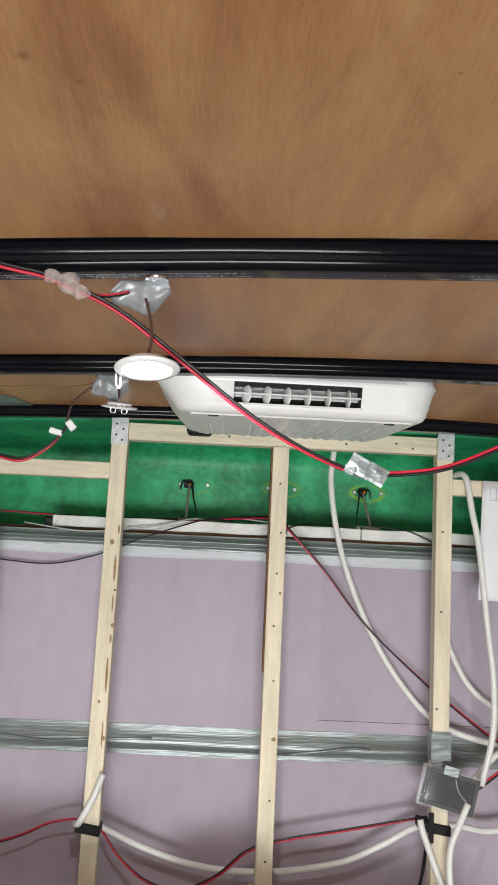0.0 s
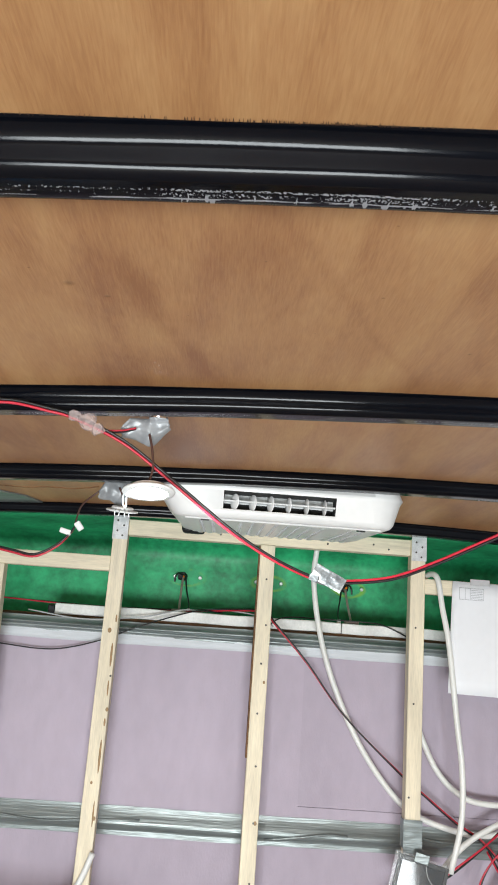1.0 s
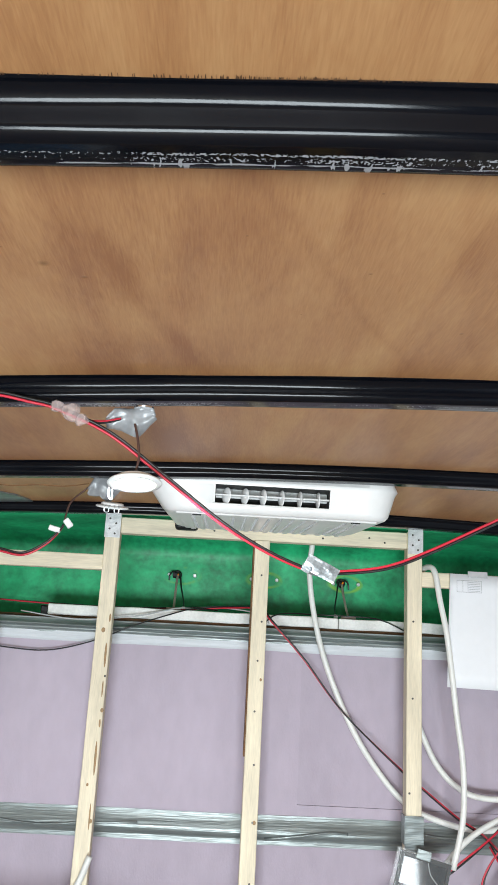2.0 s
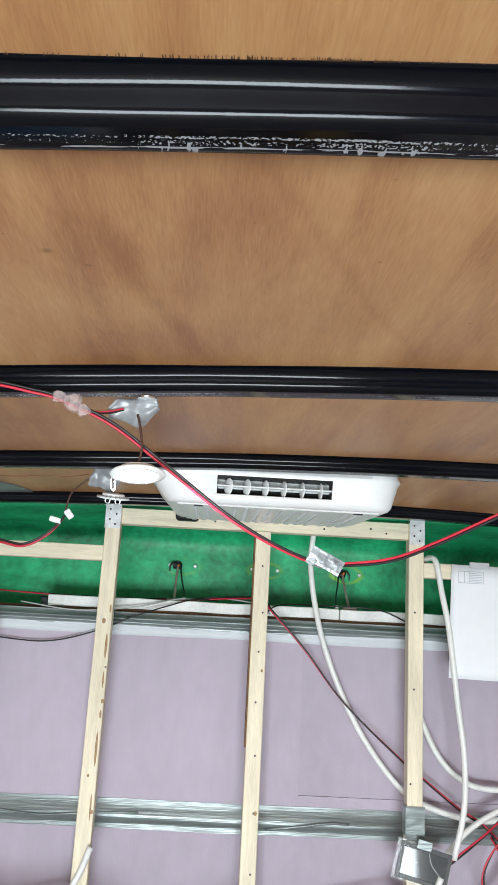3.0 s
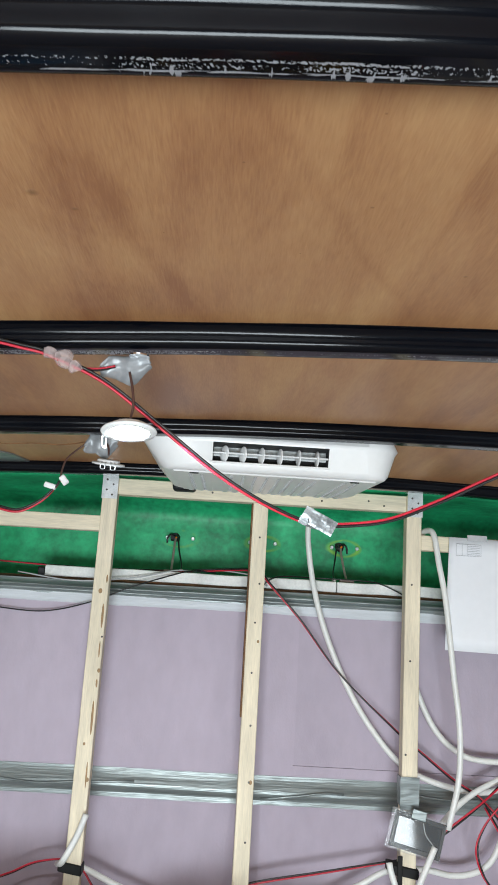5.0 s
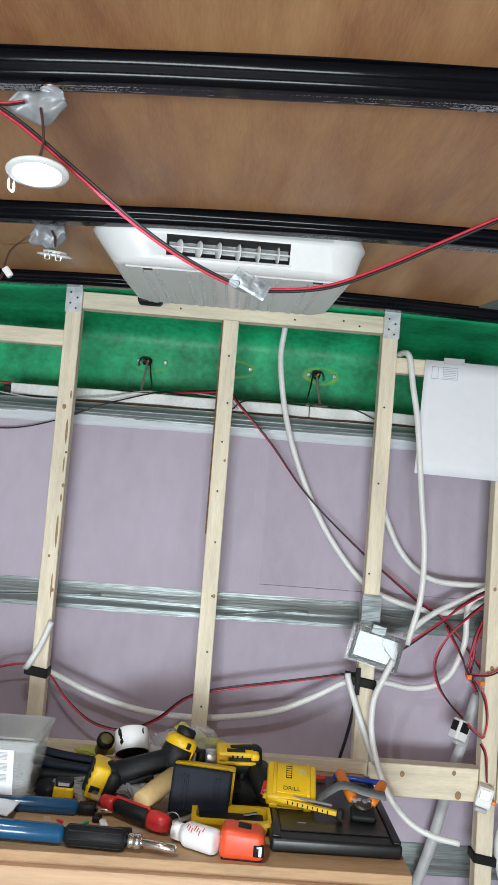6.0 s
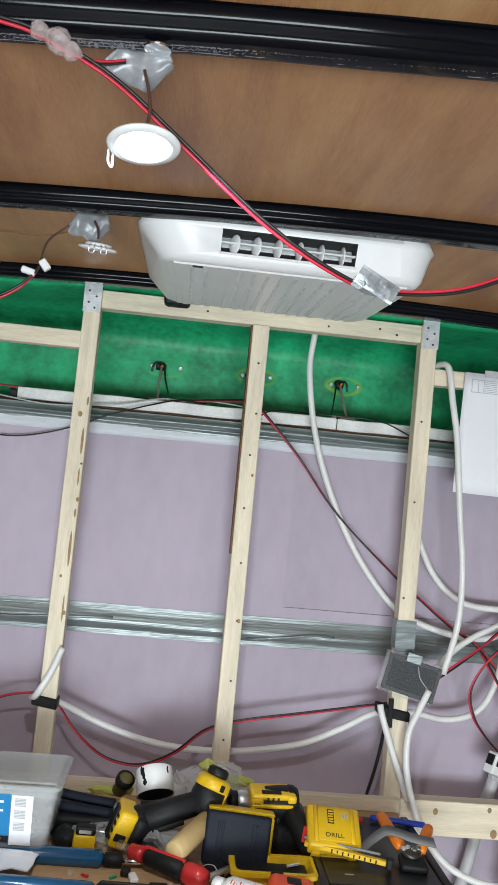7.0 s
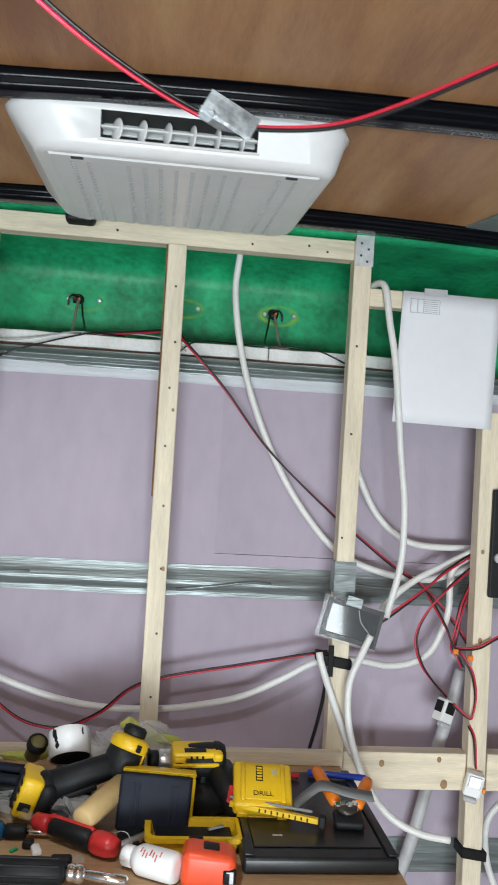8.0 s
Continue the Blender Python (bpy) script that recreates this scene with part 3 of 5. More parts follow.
part("rail", box(0.952, 1.39, FY0, FY1, 0.690, 0.768, 0.0015, 1), M_PINE_X, frame_ob)


def screw(parent, x, y, z, r=0.0028, material=None):
    m = Matrix.Translation((x, y, z)) @ Matrix.Rotation(math.pi / 2, 4, "X")
    return part("screw", lathe([(r, -0.001), (r, 0.0006), (r * 0.6, 0.0012)], 10, None, m), material or M_SCREW, parent)


def knot(parent, x, z, r):
    m = Matrix.Translation((x, FY0 - 0.0003, z)) @ Matrix.Rotation(math.pi / 2, 4, "X") @ Matrix.Diagonal((1, 1.3, 1, 1))
    return part("knot", lathe([(r, -0.001), (r, 0.0), (r * 0.5, 0.0004)], 10, None, m), M_KNOT, parent)


for x, zs in ((0.228, (1.715, 1.60, 1.505, 1.385, 1.262, 1.133, 1.0, 0.87)), (0.61, (1.434, 1.215, 1.62)), (-0.15, (1.45,))):
    for z in zs:
        screw(frame_ob, x + 0.004 * math.sin(z * 40), FY0, z, 0.0026)
for x, z in ((0.38, 1.818), (0.50, 1.825), (0.54, 1.815), (0.10, 1.822)):
    screw(frame_ob, x, 2.006, z, 0.0026)
for x, z, r in ((-0.160, 1.56, 0.005), (-0.146, 1.37, 0.004), (-0.165, 1.20, 0.003), (0.236, 1.133, 0.004), (0.62, 0.84, 0.005), (0.236, 1.46, 0.003), (-0.15, 1.12, 0.004)):
    knot(frame_ob, x, z, r)
for x, z, r in ((0.72, 0.745, 0.006), (0.845, 0.755, 0.005), (0.858, 0.703, 0.008), (0.915, 1.2, 0.004), (0.92, 1.01, 0.005)):
    knot(frame_ob, x, z, r)

for z0, z1, w in ((1.47, 1.53, 0.003), (1.40, 1.44, 0.002), (1.22, 1.30, 0.003), (1.10, 1.16, 0.002), (1.58, 1.60, 0.0025), (1.33, 1.35, 0.0025)):
    x = -0.139 - 0.009 * (1.8 - (z0 + z1) / 2)
    m = Matrix.Translation((x - 0.003 - 0.005 * abs(math.sin(z0 * 50)), FY0 - 0.0002, (z0 + z1) / 2)) @ Matrix.Diagonal((w, 0.0008, (z1 - z0) / 2, 1))
    q = bmesh.new()
    bmesh.ops.create_uvsphere(q, u_segments=10, v_segments=8, radius=1.0, matrix=m)
    part("grain_fleck", q, M_KNOT, frame_ob, "brown pith fleck")


def bracket(x0, x1):
    b = box(x0, x1, 1.9975, 1.9992, 1.790, 1.856, 0.0004, 1)
    box(x0, x1, 1.9992, 2.036, 1.8545, 1.8562, bm=b)
    k = part("corner_bracket", b, M_GALV, frame_ob, "zinc-plated steel corner bracket")
    for dx, z in ((0.3, 1.838), (0.7, 1.826), (0.3, 1.812), (0.65, 1.80)):
        screw(k, x0 + dx * (x1 - x0), 1.9974, z, 0.0026)


bracket(-0.179, -0.139)
bracket(0.599, 0.638)

# ---- green wall: lamp holes with screws and leads ----
def crumple_ring(x, z):
    """A ragged rubber ring round a hole in the green wall."""
    b = lathe([(0.007, 0.0), (0.0135, 0.002), (0.0120, 0.007), (0.006, 0.006)], 16, None, Matrix.Translation((x, GREEN_Y - 0.005, z)) @ Matrix.Rotation(math.pi / 2, 4, "X"))
    for v in b.verts:
        v.co += 0.004 * noise.noise_vector(v.co * 70)
    return b


for x in (-0.005, 0.235, 0.475):
    fx = thing("marker_light_hole", "drilled hole with two screws and loose leads in green fibreglass", "hole", "marker light holes")
    ring = Matrix.Translation((x, GREEN_Y - 0.006, 1.730)) @ Matrix.Rotation(math.pi / 2, 4, "X")
    part("hole", lathe([(0.010, 0.0), (0.010, 0.003), (0.005, 0.0035)], 14, None, ring), M_DARK, fx)
    for dx in (-0.022, 0.052):
        m = Matrix.Translation((x + dx, GREEN_Y - 0.008, 1.729)) @ Matrix.Rotation(math.pi / 2, 4, "X")
        part("screw", lathe([(0.0056, -0.004), (0.0056, 0.002), (0.0038, 0.0045)], 12, None, m), M_GALV, fx, "bright screw head")
    part("grommet", crumple_ring(x, 1.730), M_TOOLBLK, fx, "torn black rubber grommet")
    part("bare_core", rod((x + 0.003, GREEN_Y - 0.014, 1.727), (x + 0.006, GREEN_Y - 0.020, 1.733), 0.0028, None, 8), M_ORNG, fx, "orange wire end")
    if abs(x - 0.235) > 0.01:
        s = 1 if x < 0.2 else -1
        part("sleeve", tube([(x + 0.003, GREEN_Y - 0.012, 1.728), (x + 0.002, 2.30, 1.705), (x + 0.003, 2.25, 1.664), (x + 0.004, 2.198, 1.628)], 0.0034, 8), M_SLEEVE, fx, "dull pinkish clear sleeve", True)
        part("sleeve_foot", box(x - 0.016, x + 0.024, 2.186, 2.204, 1.6225, 1.630, 0.002), M_SLEEVE, fx, "flattened end of the sleeve")
        part("lead", tube([(x, GREEN_Y - 0.01, 1.735), (x + s * 0.010, 2.31, 1.728), (x + s * 0.017, 2.29, 1.690), (x + s * 0.028, 2.24, 1.652), (x + s * 0.031, 2.196, 1.629)], 0.0024, 6), M_BLACKW, fx, "", True)
        part("lead", tube([(x, GREEN_Y - 0.01, 1.734), (x - s * 0.012, 2.318, 1.737), (x - s * 0.020, 2.316, 1.726), (x - s * 0.021, 2.318, 1.712)], 0.0024, 6), M_BLACKW, fx, "short cut black lead", True)
        part("lead_clip", box(x + s * 0.031 - 0.005, x + s * 0.031 + 0.005, 2.188, 2.202, 1.6225, 1.634, 0.002), M_HOSE, fx, "small white clip")


# ---- cables ----
def hose(points, label, r=0.0074, group="white cables"):
    ob = link_mesh("white_cable", tube(points, r, 12, 6), M_HOSE, None, True)
    return tagged(ob, label, "cable", group)


def twin(points, label, r=0.0024, turn=14.0, start=0.0, group="red and black wires"):
    c = thing("twin_wire", label, "wire", group)
    part("red_core", tube(points, r, 8, 8, None, (r * 1.02, start, turn)), M_RED, c, smooth=True)
    part("black_core", tube(points, r, 8, 8, None, (r * 1.02, start + math.pi, turn)), M_BLACKW, c, smooth=True)
    return c


def wire(points, material, label, r=0.0018):
    return tagged(link_mesh("thin_wire", tube(points, r, 6, 6), material, None, True), label, "wire")


hose([(0.345, 2.12, 1.87), (0.363, 2.1, 1.828), (0.358, 2.1, 1.738), (0.375, 2.1, 1.621), (0.407, 2.1, 1.508), (0.454, 2.1, 1.398), (0.507, 2.1, 1.304), (0.567, 2.1, 1.225), (0.617, 2.1, 1.177),
      (0.668, 2.09, 1.15), (0.739, 2.09, 1.13), (0.80, 2.09, 1.122), (0.854, 2.09, 1.128), (0.945, 2.09, 1.163)], "white sheathed cable sagging from header behind a stud")
hose([(0.640, 2.055, 1.72), (0.645, 2.045, 1.75), (0.655, 2.015, 1.760), (0.666, 1.99, 1.745), (0.678, 1.985, 1.673), (0.696, 1.983, 1.58), (0.717, 1.983, 1.404), (0.732, 1.983, 1.286), (0.731, 1.983, 1.168), (0.706, 1.983, 1.055)],
     "white sheathed cable hooked over the rail, hanging straight")
hose([(0.620, 2.09, 1.46), (0.638, 2.09, 1.398), (0.661, 2.09, 1.337), (0.696, 2.09, 1.271), (0.744, 2.09, 1.223), (0.81, 2.09, 1.198), (0.955, 2.09, 1.198)], "white sheathed cable curving out from behind a stud")
hose([(0.935, 2.055, 1.205), (0.847, 2.05, 1.16), (0.786, 2.05, 1.126), (0.738, 2.045, 1.088), (0.679, 2.03, 1.025)], "white sheathed cable running down to the plastic pouch")
hose([(0.93, 2.062, 1.19), (0.874, 2.06, 1.152), (0.869, 2.06, 1.065), (0.856, 2.06, 1.015), (0.833, 2.06, 0.971), (0.796, 2.06, 0.945), (0.74, 2.06, 0.935), (0.67, 2.06, 0.945), (0.585, 2.06, 0.940),
      (0.506, 2.06, 0.899), (0.423, 2.06, 0.86), (0.34, 2.06, 0.84), (0.245, 2.06, 0.828), (0.137, 2.06, 0.828), (0.042, 2.06, 0.842), (-0.055, 2.06, 0.872), (-0.13, 2.055, 0.905), (-0.19, 2.05, 0.93)],
     "long white sheathed cable slung between the studs")
hose([(0.569, 1.985, 0.977), (0.574, 1.98, 0.954), (0.600, 1.977, 0.885), (0.628, 1.976, 0.816), (0.648, 1.976, 0.772)], "short white sheathed cable under the black tape")
hose([(0.671, 1.965, 1.02), (0.651, 1.96, 0.977), (0.630, 1.955, 0.925), (0.628, 1.945, 0.856), (0.644, 1.935, 0.787), (0.672, 1.92, 0.722), (0.718, 1.905, 0.672), (0.772, 1.89, 0.648), (0.832, 1.88, 0.640)],
     "white sheathed cable swinging out over the bench end")
hose([(-0.143, 1.985, 1.047), (-0.161, 1.985, 0.996), (-0.188, 1.987, 0.943), (-0.205, 2.03, 0.925)], "cut end of white cable taped to a stud")
hose([(1.02, 2.06, 0.648), (0.989, 2.06, 0.61), (0.982, 2.06, 0.561), (0.993, 2.06, 0.499), (1.019, 2.06, 0.437)], "white sheathed cable beside the last stud")

twin([(-0.30, 0.86, 1.832), (-0.204, 0.86, 1.828), (-0.163, 0.86, 1.828), (-0.122, 0.862, 1.822), (-0.087, 0.865, 1.815), (-0.022, 0.875, 1.789), (0.045, 0.89, 1.744), (0.119, 0.91, 1.693), (0.175, 0.925, 1.663),
      (0.226, 0.938, 1.644), (0.250, 0.942, 1.641)], "red and black twin wire drooping below the ceiling ribs", 0.0018, 2.0, 2.9)
twin([(0.240, 0.942, 1.641), (0.276, 0.948, 1.641), (0.338, 0.952, 1.651), (0.398, 0.952, 1.676), (0.473, 0.945, 1.714), (0.56, 0.93, 1.757), (0.75, 0.90, 1.845), (0.82, 0.89, 1.86)],
     "red and black twin wire rising from the tape wrap", 0.0018, 1.4, -0.6)
for x, z, nm, lab in ((-0.072, 1.808, "wire_splice", "clear tape round a wire splice"),):
    b = bmesh.new()
    for k, (dx, dz, r) in enumerate(((-0.014, 0.008, 0.009), (0.002, 0.001, 0.012), (0.016, -0.007, 0.009))):
        bmesh.ops.create_icosphere(b, subdivisions=2, radius=r, matrix=Matrix.Translation((x + dx, 0.863, z + dz)))
    for v in b.verts:
        v.co += 0.004 * noise.noise_vector(v.co * 90)
    tagged(link_mesh(nm, b, M_SPLICE, None, False), lab, "splice")
b = bmesh.new()
m, length = along((0.226, 0.937, 1.6455), (0.270, 0.946, 1.6405))
lathe([(0.004, 0), (0.0075, 0.008), (0.0065, 0.020), (0.0085, 0.032), (0.005, length)], 14, b, m)
for v in b.verts:
    v.co += 0.004 * noise.noise_vector(v.co * 90)
flag = sheet(-0.022, 0.022, -0.0095, 0.0095, 0.0, 9, 6, 0.005, 6.0)
bmesh.ops.transform(flag, matrix=pose(0.251, 0.936, 1.644, 18, 27, 0), verts=flag.verts)
merge(b, flag)
tape_wrap = tagged(link_mesh("tape_wrap", b, M_WRAP), "grey duct tape wrapped round the drooping wire", "tape")

twin([(-0.50, 1.44, 1.74), (-0.35, 1.44, 1.704), (-0.287, 1.44, 1.692), (-0.245, 1.44, 1.687), (-0.206, 1.44, 1.708), (-0.182, 1.44, 1.735), (-0.176, 1.44, 1.746)], "red and black wire ending in a white connector", 0.0022)
conn = thing("wire_connector", "pair of small white lever connectors on a wire", "connector")
part("plug", box(-0.011, 0.011, -0.005, 0.005, -0.005, 0.005, 0.0015, 1, None, pose(-0.192, 1.44, 1.736, 0, 15, 0)), M_WHITE, conn)
part("socket", box(-0.009, 0.009, -0.006, 0.006, -0.006, 0.006, 0.0015, 1, None, pose(-0.168, 1.44, 1.748, 0, 50, 10)), M_WHITE, conn)
wire([(-0.176, 1.44, 1.75), (-0.170, 1.45, 1.787), (-0.151, 1.46, 1.812), (-0.124, 1.46, 1.832), (-0.10, 1.46, 1.838)], M_BROWNW, "thin brown lead up to the taped lamp")
twin([(-0.70, 2.19, 1.635), (-0.56, 2.192, 1.63), (-0.468, 2.192, 1.628), (-0.33, 2.19, 1.624), (-0.162, 2.19, 1.622), (0.022, 2.19, 1.628), (0.15, 2.17, 1.638), (0.23, 2.10, 1.636), (0.263, 2.08, 1.604), (0.348, 2.08, 1.515), (0.454, 2.08, 1.387),
      (0.6, 2.08, 1.258), (0.666, 2.08, 1.208), (0.746, 2.08, 1.149), (0.812, 2.075, 1.109), (0.881, 2.06, 1.037), (0.915, 2.055, 0.99)], "red and black wire along the ledge and down the wall", 0.0021, 2.9, 0.9)
twin([(-0.60, 2.05, 0.83), (-0.399, 2.05, 0.869), (-0.322, 2.05, 0.893), (-0.259, 2.05, 0.921), (-0.18, 2.047, 0.931), (-0.147, 2.05, 0.908), (-0.106, 2.05, 0.855), (-0.048, 2.05, 0.807), (0.008, 2.05, 0.788), (0.061, 2.05, 0.79), (0.125, 2.05, 0.821),
      (0.187, 2.05, 0.873), (0.265, 2.05, 0.9), (0.411, 2.05, 0.928), (0.598, 2.05, 0.964), (0.64, 2.05, 0.97)], "red and black wire looping low behind the studs", 0.0022, 3.0)
twin([(0.915, 2.05, 1.19), (0.845, 2.02, 1.153), (0.786, 2.0, 1.109), (0.716, 1.995, 1.056), (0.68, 1.995, 1.03)], "red and black wire running to the pouch", 0.0024)
twin([(0.925, 2.05, 1.17), (0.855, 2.02, 1.12), (0.808, 2.02, 1.064), (0.786, 2.02, 1.009), (0.799, 2.02, 0.955), (0.829, 2.02, 0.914), (0.865, 2.03, 0.881)], "red and black wire looping to a junction box", 0.0021)
twin([(0.925, 2.05, 1.16), (0.886, 2.03, 1.084), (0.874, 2.03, 1.022), (0.869, 2.03, 0.986), (0.887, 2.03, 0.962), (0.896, 2.03, 0.944)], "bundled red and black wire beside the last stud", 0.0021)
twin([(0.925, 2.06, 1.14), (0.896, 2.045, 1.07), (0.884, 2.04, 1.01), (0.876, 2.04, 0.97)], "bundled red and black wire beside the last stud", 0.0021, 20)
twin([(1.15, 1.99, 1.09), (1.0, 1.985, 1.04), (0.951, 1.985, 1.02), (0.913, 1.985, 0.999), (0.876, 1.99, 0.993), (0.857, 1.99, 1.001), (0.842, 1.995, 1.036), (0.81, 2.03, 1.10)], "red and black wire crossing the last stud", 0.0021)
twin([(0.874, 2.0, 0.987), (0.901, 1.99, 0.946), (0.913, 1.99, 0.898), (0.91, 1.99, 0.856), (0.901, 1.99, 0.848), (0.868, 2.0, 0.873)], "red wire feeding the junction box", 0.0022)
twin([(0.902, 1.99, 0.832), (0.916, 1.99, 0.803), (0.921, 1.985, 0.743)], "brown and red wire down to a junction box", 0.0018)
wire([(-0.60, 2.12, 1.53), (-0.496, 2.12, 1.514), (-0.437, 2.12, 1.506), (-0.319, 2.12, 1.502), (-0.205, 2.115, 1.53), (-0.091, 2.11, 1.578), (0.02, 2.150, 1.619), (0.06, 2.168, 1.629), (0.12, 2.19, 1.629)], M_BLACKW, "thin black wire drooping over the seam tape")
wire([(-0.40, 2.14, 1.60), (-0.25, 2.13, 1.585), (-0.10, 2.135, 1.60), (-0.02, 2.152, 1.620), (0.02, 2.168, 1.629), (0.08, 2.19, 1.629)], M_CONDUIT, "thin grey wire over the seam tape")
wire([(0.04, 2.19, 1.63), (0.12, 2.19, 1.636), (0.20, 2.168, 1.630), (0.235, 2.154, 1.620), (0.26, 2.148, 1.60)], M_CONDUIT, "thin grey wire over the ledge")
wire([(0.245, 2.148, 1.598), (0.27, 2.153, 1.620), (0.31, 2.170, 1.630), (0.40, 2.19, 1.631), (0.52, 2.175, 1.630), (0.57, 2.155, 1.622), (0.64, 2.150, 1.592)], M_BLACKW, "thin dark wire along the ledge")
wire([(0.609, 2.07, 0.934), (0.604, 2.08, 0.859), (0.593, 2.08, 0.798), (0.575, 2.08, 0.72), (0.56, 2.08, 0.6)], M_BLACKW, "black cable slanting down behind a stud", 0.0042)
b = tube([(0.918, 2.09, 0.923), (0.886, 2.09, 0.796), (0.865, 2.09, 0.72), (0.829, 2.09, 0.558), (0.78, 2.09, 0.40)], 0.014, 10, 5)
tagged(link_mesh("conduit", b, M_CONDUIT, None, True), "grey plastic conduit slanting down the foam wall", "conduit")


# junction boxes with dark faces
def junction(m, label, face=None):
    j = thing("junction_box", label, "box", "junction boxes")
    part("housing", box(-0.018, 0.018, -0.014, 0.014, -0.024, 0.024, 0.003, 2, None, m), M_WHITE, j)
    part("cover", box(-0.013, 0.013, -0.0165, -0.0145, -0.004, 0.020, 0.001, 1, None, m), face or M_TOOLBLK, j, "dark cover" if face is None else "foil-taped cover")
    if face is None:
        part("side_cover", box(-0.0205, -0.0185, -0.010, 0.011, -0.006, 0.018, 0.0008, 1, None, m), M_TOOLBLK, j, "dark side cover")
    part("tab", box(-0.016, 0.012, -0.02, -0.004, -0.034, -0.0245, 0.002, 1, None, m), M_CONDUIT, j)
    part("terminal", box(0.0185, 0.028, -0.006, 0.006, -0.012, -0.002, 0.002, 1, None, m), M_ORNG, j, "orange terminal")


junction(pose(0.858, 2.02, 0.853, 0, 22, 25), "white junction box with black cover hanging on wires")
junction(pose(0.916, 1.982, 0.712, 0, 12, -15), "white junction box taped to the last stud", M_ZINC)
for x, z in ((0.862, 0.985), (0.895, 0.972)):
    c = thing("lever_connector", "small clear wire connector with an orange lever", "connector", "lever connectors")
    part("shell", box(x - 0.007, x + 0.007, 1.985, 1.997, z - 0.014, z + 0.002, 0.002, 1), M_CLEAR, c)
    part("lever", box(x - 0.006, x + 0.006, 1.982, 1.987, z - 0.002, z + 0.009, 0.0015, 1), M_ORNG, c)

# black tape bands on the studs
for x0, x1, z, lab in ((-0.199, -0.144, 0.925, 0), (0.571, 0.642, 0.955, 0), (0.903, 0.960, 0.556, 0)):
    t = box(x0, x1, 1.994, 2.042, z - 0.011, z + 0.011, 0.002, 1)
    for v in t.verts:
        v.co.z -= 0.16 * (v.co.x - (x0 + x1) / 2)
    tagged(link_mesh("black_tape_band", t, M_BLKTAPE), "black electrical tape tied round a stud", "tape", "black tape bands")
tagged(link_mesh("tape_tail", box(0.590, 0.602, 1.9915, 1.994, 0.925, 0.99, 0.001, 1), M_BLKTAPE), "loose end of black tape on a stud", "tape")

# silver tape on the stud above the pouch
tagged(link_mesh("foil_tape", sheet(0.595, 0.640, 1.085, 1.165, 1.998, 10, 14, 0.0022, 4.0), M_FOIL), "strip of silver tape stuck down a stud", "tape")
tagged(link_mesh("foil_tape", box(0.5945, 0.5965, 1.998, 2.035, 1.10, 1.165), M_FOIL), "silver tape folded round a stud", "tape")

# pouch with a screen
PM = pose(0.628, 1.975, 1.043, -3.2, 13, -5.8)
pouch = thing("clear_pouch", "clear plastic pouch holding a dark glossy screen", "pouch")
part("sleeve", box(-0.066, 0.066, -0.004, 0.004, -0.046, 0.046, 0.003, 2, None, PM), M_CLEAR, pouch)
part("screen", box(-0.047, 0.056, -0.0020, 0.0028, -0.030, 0.030, 0.001, 1, None, PM), M_SCREEN, pouch, "dark glossy screen")
for x0, x1, z0, z1 in ((-0.0560, -0.0472, -0.040, 0.040), (0.0562, 0.0642, -0.040, 0.040), (-0.0470, 0.0560, 0.0302, 0.040), (-0.0470, 0.0560, -0.040, -0.0302)):
    part("bezel", box(x0, x1, -0.0026, 0.003, z0, z1, 0.0008, 1, None, PM), M_TOOLBLK, pouch, "matt black bezel")
part("tape_strip", box(-0.020, 0.014, -0.0075, -0.0055, 0.033, 0.054, 0.0008, 1, None, PM), M_FOIL, pouch, "grey tape over the pouch's edge")
# thin pale tube curving across the front of the sleeve
b = tube([(0.010, -0.0062, 0.030), (0.020, -0.0064, 0.008), (0.036, -0.0064, -0.006), (0.054, -0.0062, -0.018)], 0.0013, 6)
bmesh.ops.transform(b, matrix=PM, verts=b.verts)
part("crease", b, M_BAG, pouch, "thin pale line curving over the plastic", True)

# paper sheet
paper = thing("paper_sheet", "white printed paper sheet pinned to the rail", "paper")
b = bmesh.new()
g = []
for i in range(13):
    u = i / 12
    g.append([b.verts.new((0.706 + 0.216 * u - 0.010 * (1 - k / 8), 1.994 - 0.004 * math.sin(u * 3.1) - 0.006 * (1 - k / 8) ** 2, 1.466 + 0.279 * k / 8 - 0.004 * u)) for k in range(9)])
for a, c in zip(g, g[1:]):
    for k in range(8):
        b.faces.new((a[k], c[k], c[k + 1], a[k + 1]))
ex = bmesh.ops.extrude_face_region(b, geom=b.faces[:])
bmesh.ops.translate(b, vec=(0, 0.0006, 0), verts=[v for v in ex["geom"] if isinstance(v, bmesh.types.BMVert)])
part("sheet", b, M_PAPER, paper, smooth=True)
b = bmesh.new()
for x0, x1, z in [(0.722, 0.785, 1.728), (0.722, 0.785, 1.699)] + [(0.752, 0.782, 1.7235 - 0.0042 * k) for k in range(6)]:
    box(x0, x1, 1.9885, 1.9893, z, z + 0.0009, bm=b)
for x in (0.722, 0.737, 0.750, 0.785):
    box(x, x + 0.0007, 1.9885, 1.9893, 1.699, 1.7285, bm=b)
part("printed_table", b, M_INK, paper, "faint grey printed table")
part("tape_tab", box(0.750, 0.80, 1.9872, 1.9878, 1.737, 1.752), M_CONDUIT, paper, "grey tape tab")

# dark panel on the last stud
sp = thing("control_panel", "black wall control panel on the last stud", "panel")
part("plate", box(0.928, 1.02, 1.985, 1.998, 1.105, 1.335, 0.003), M_TOOLBLK, sp)
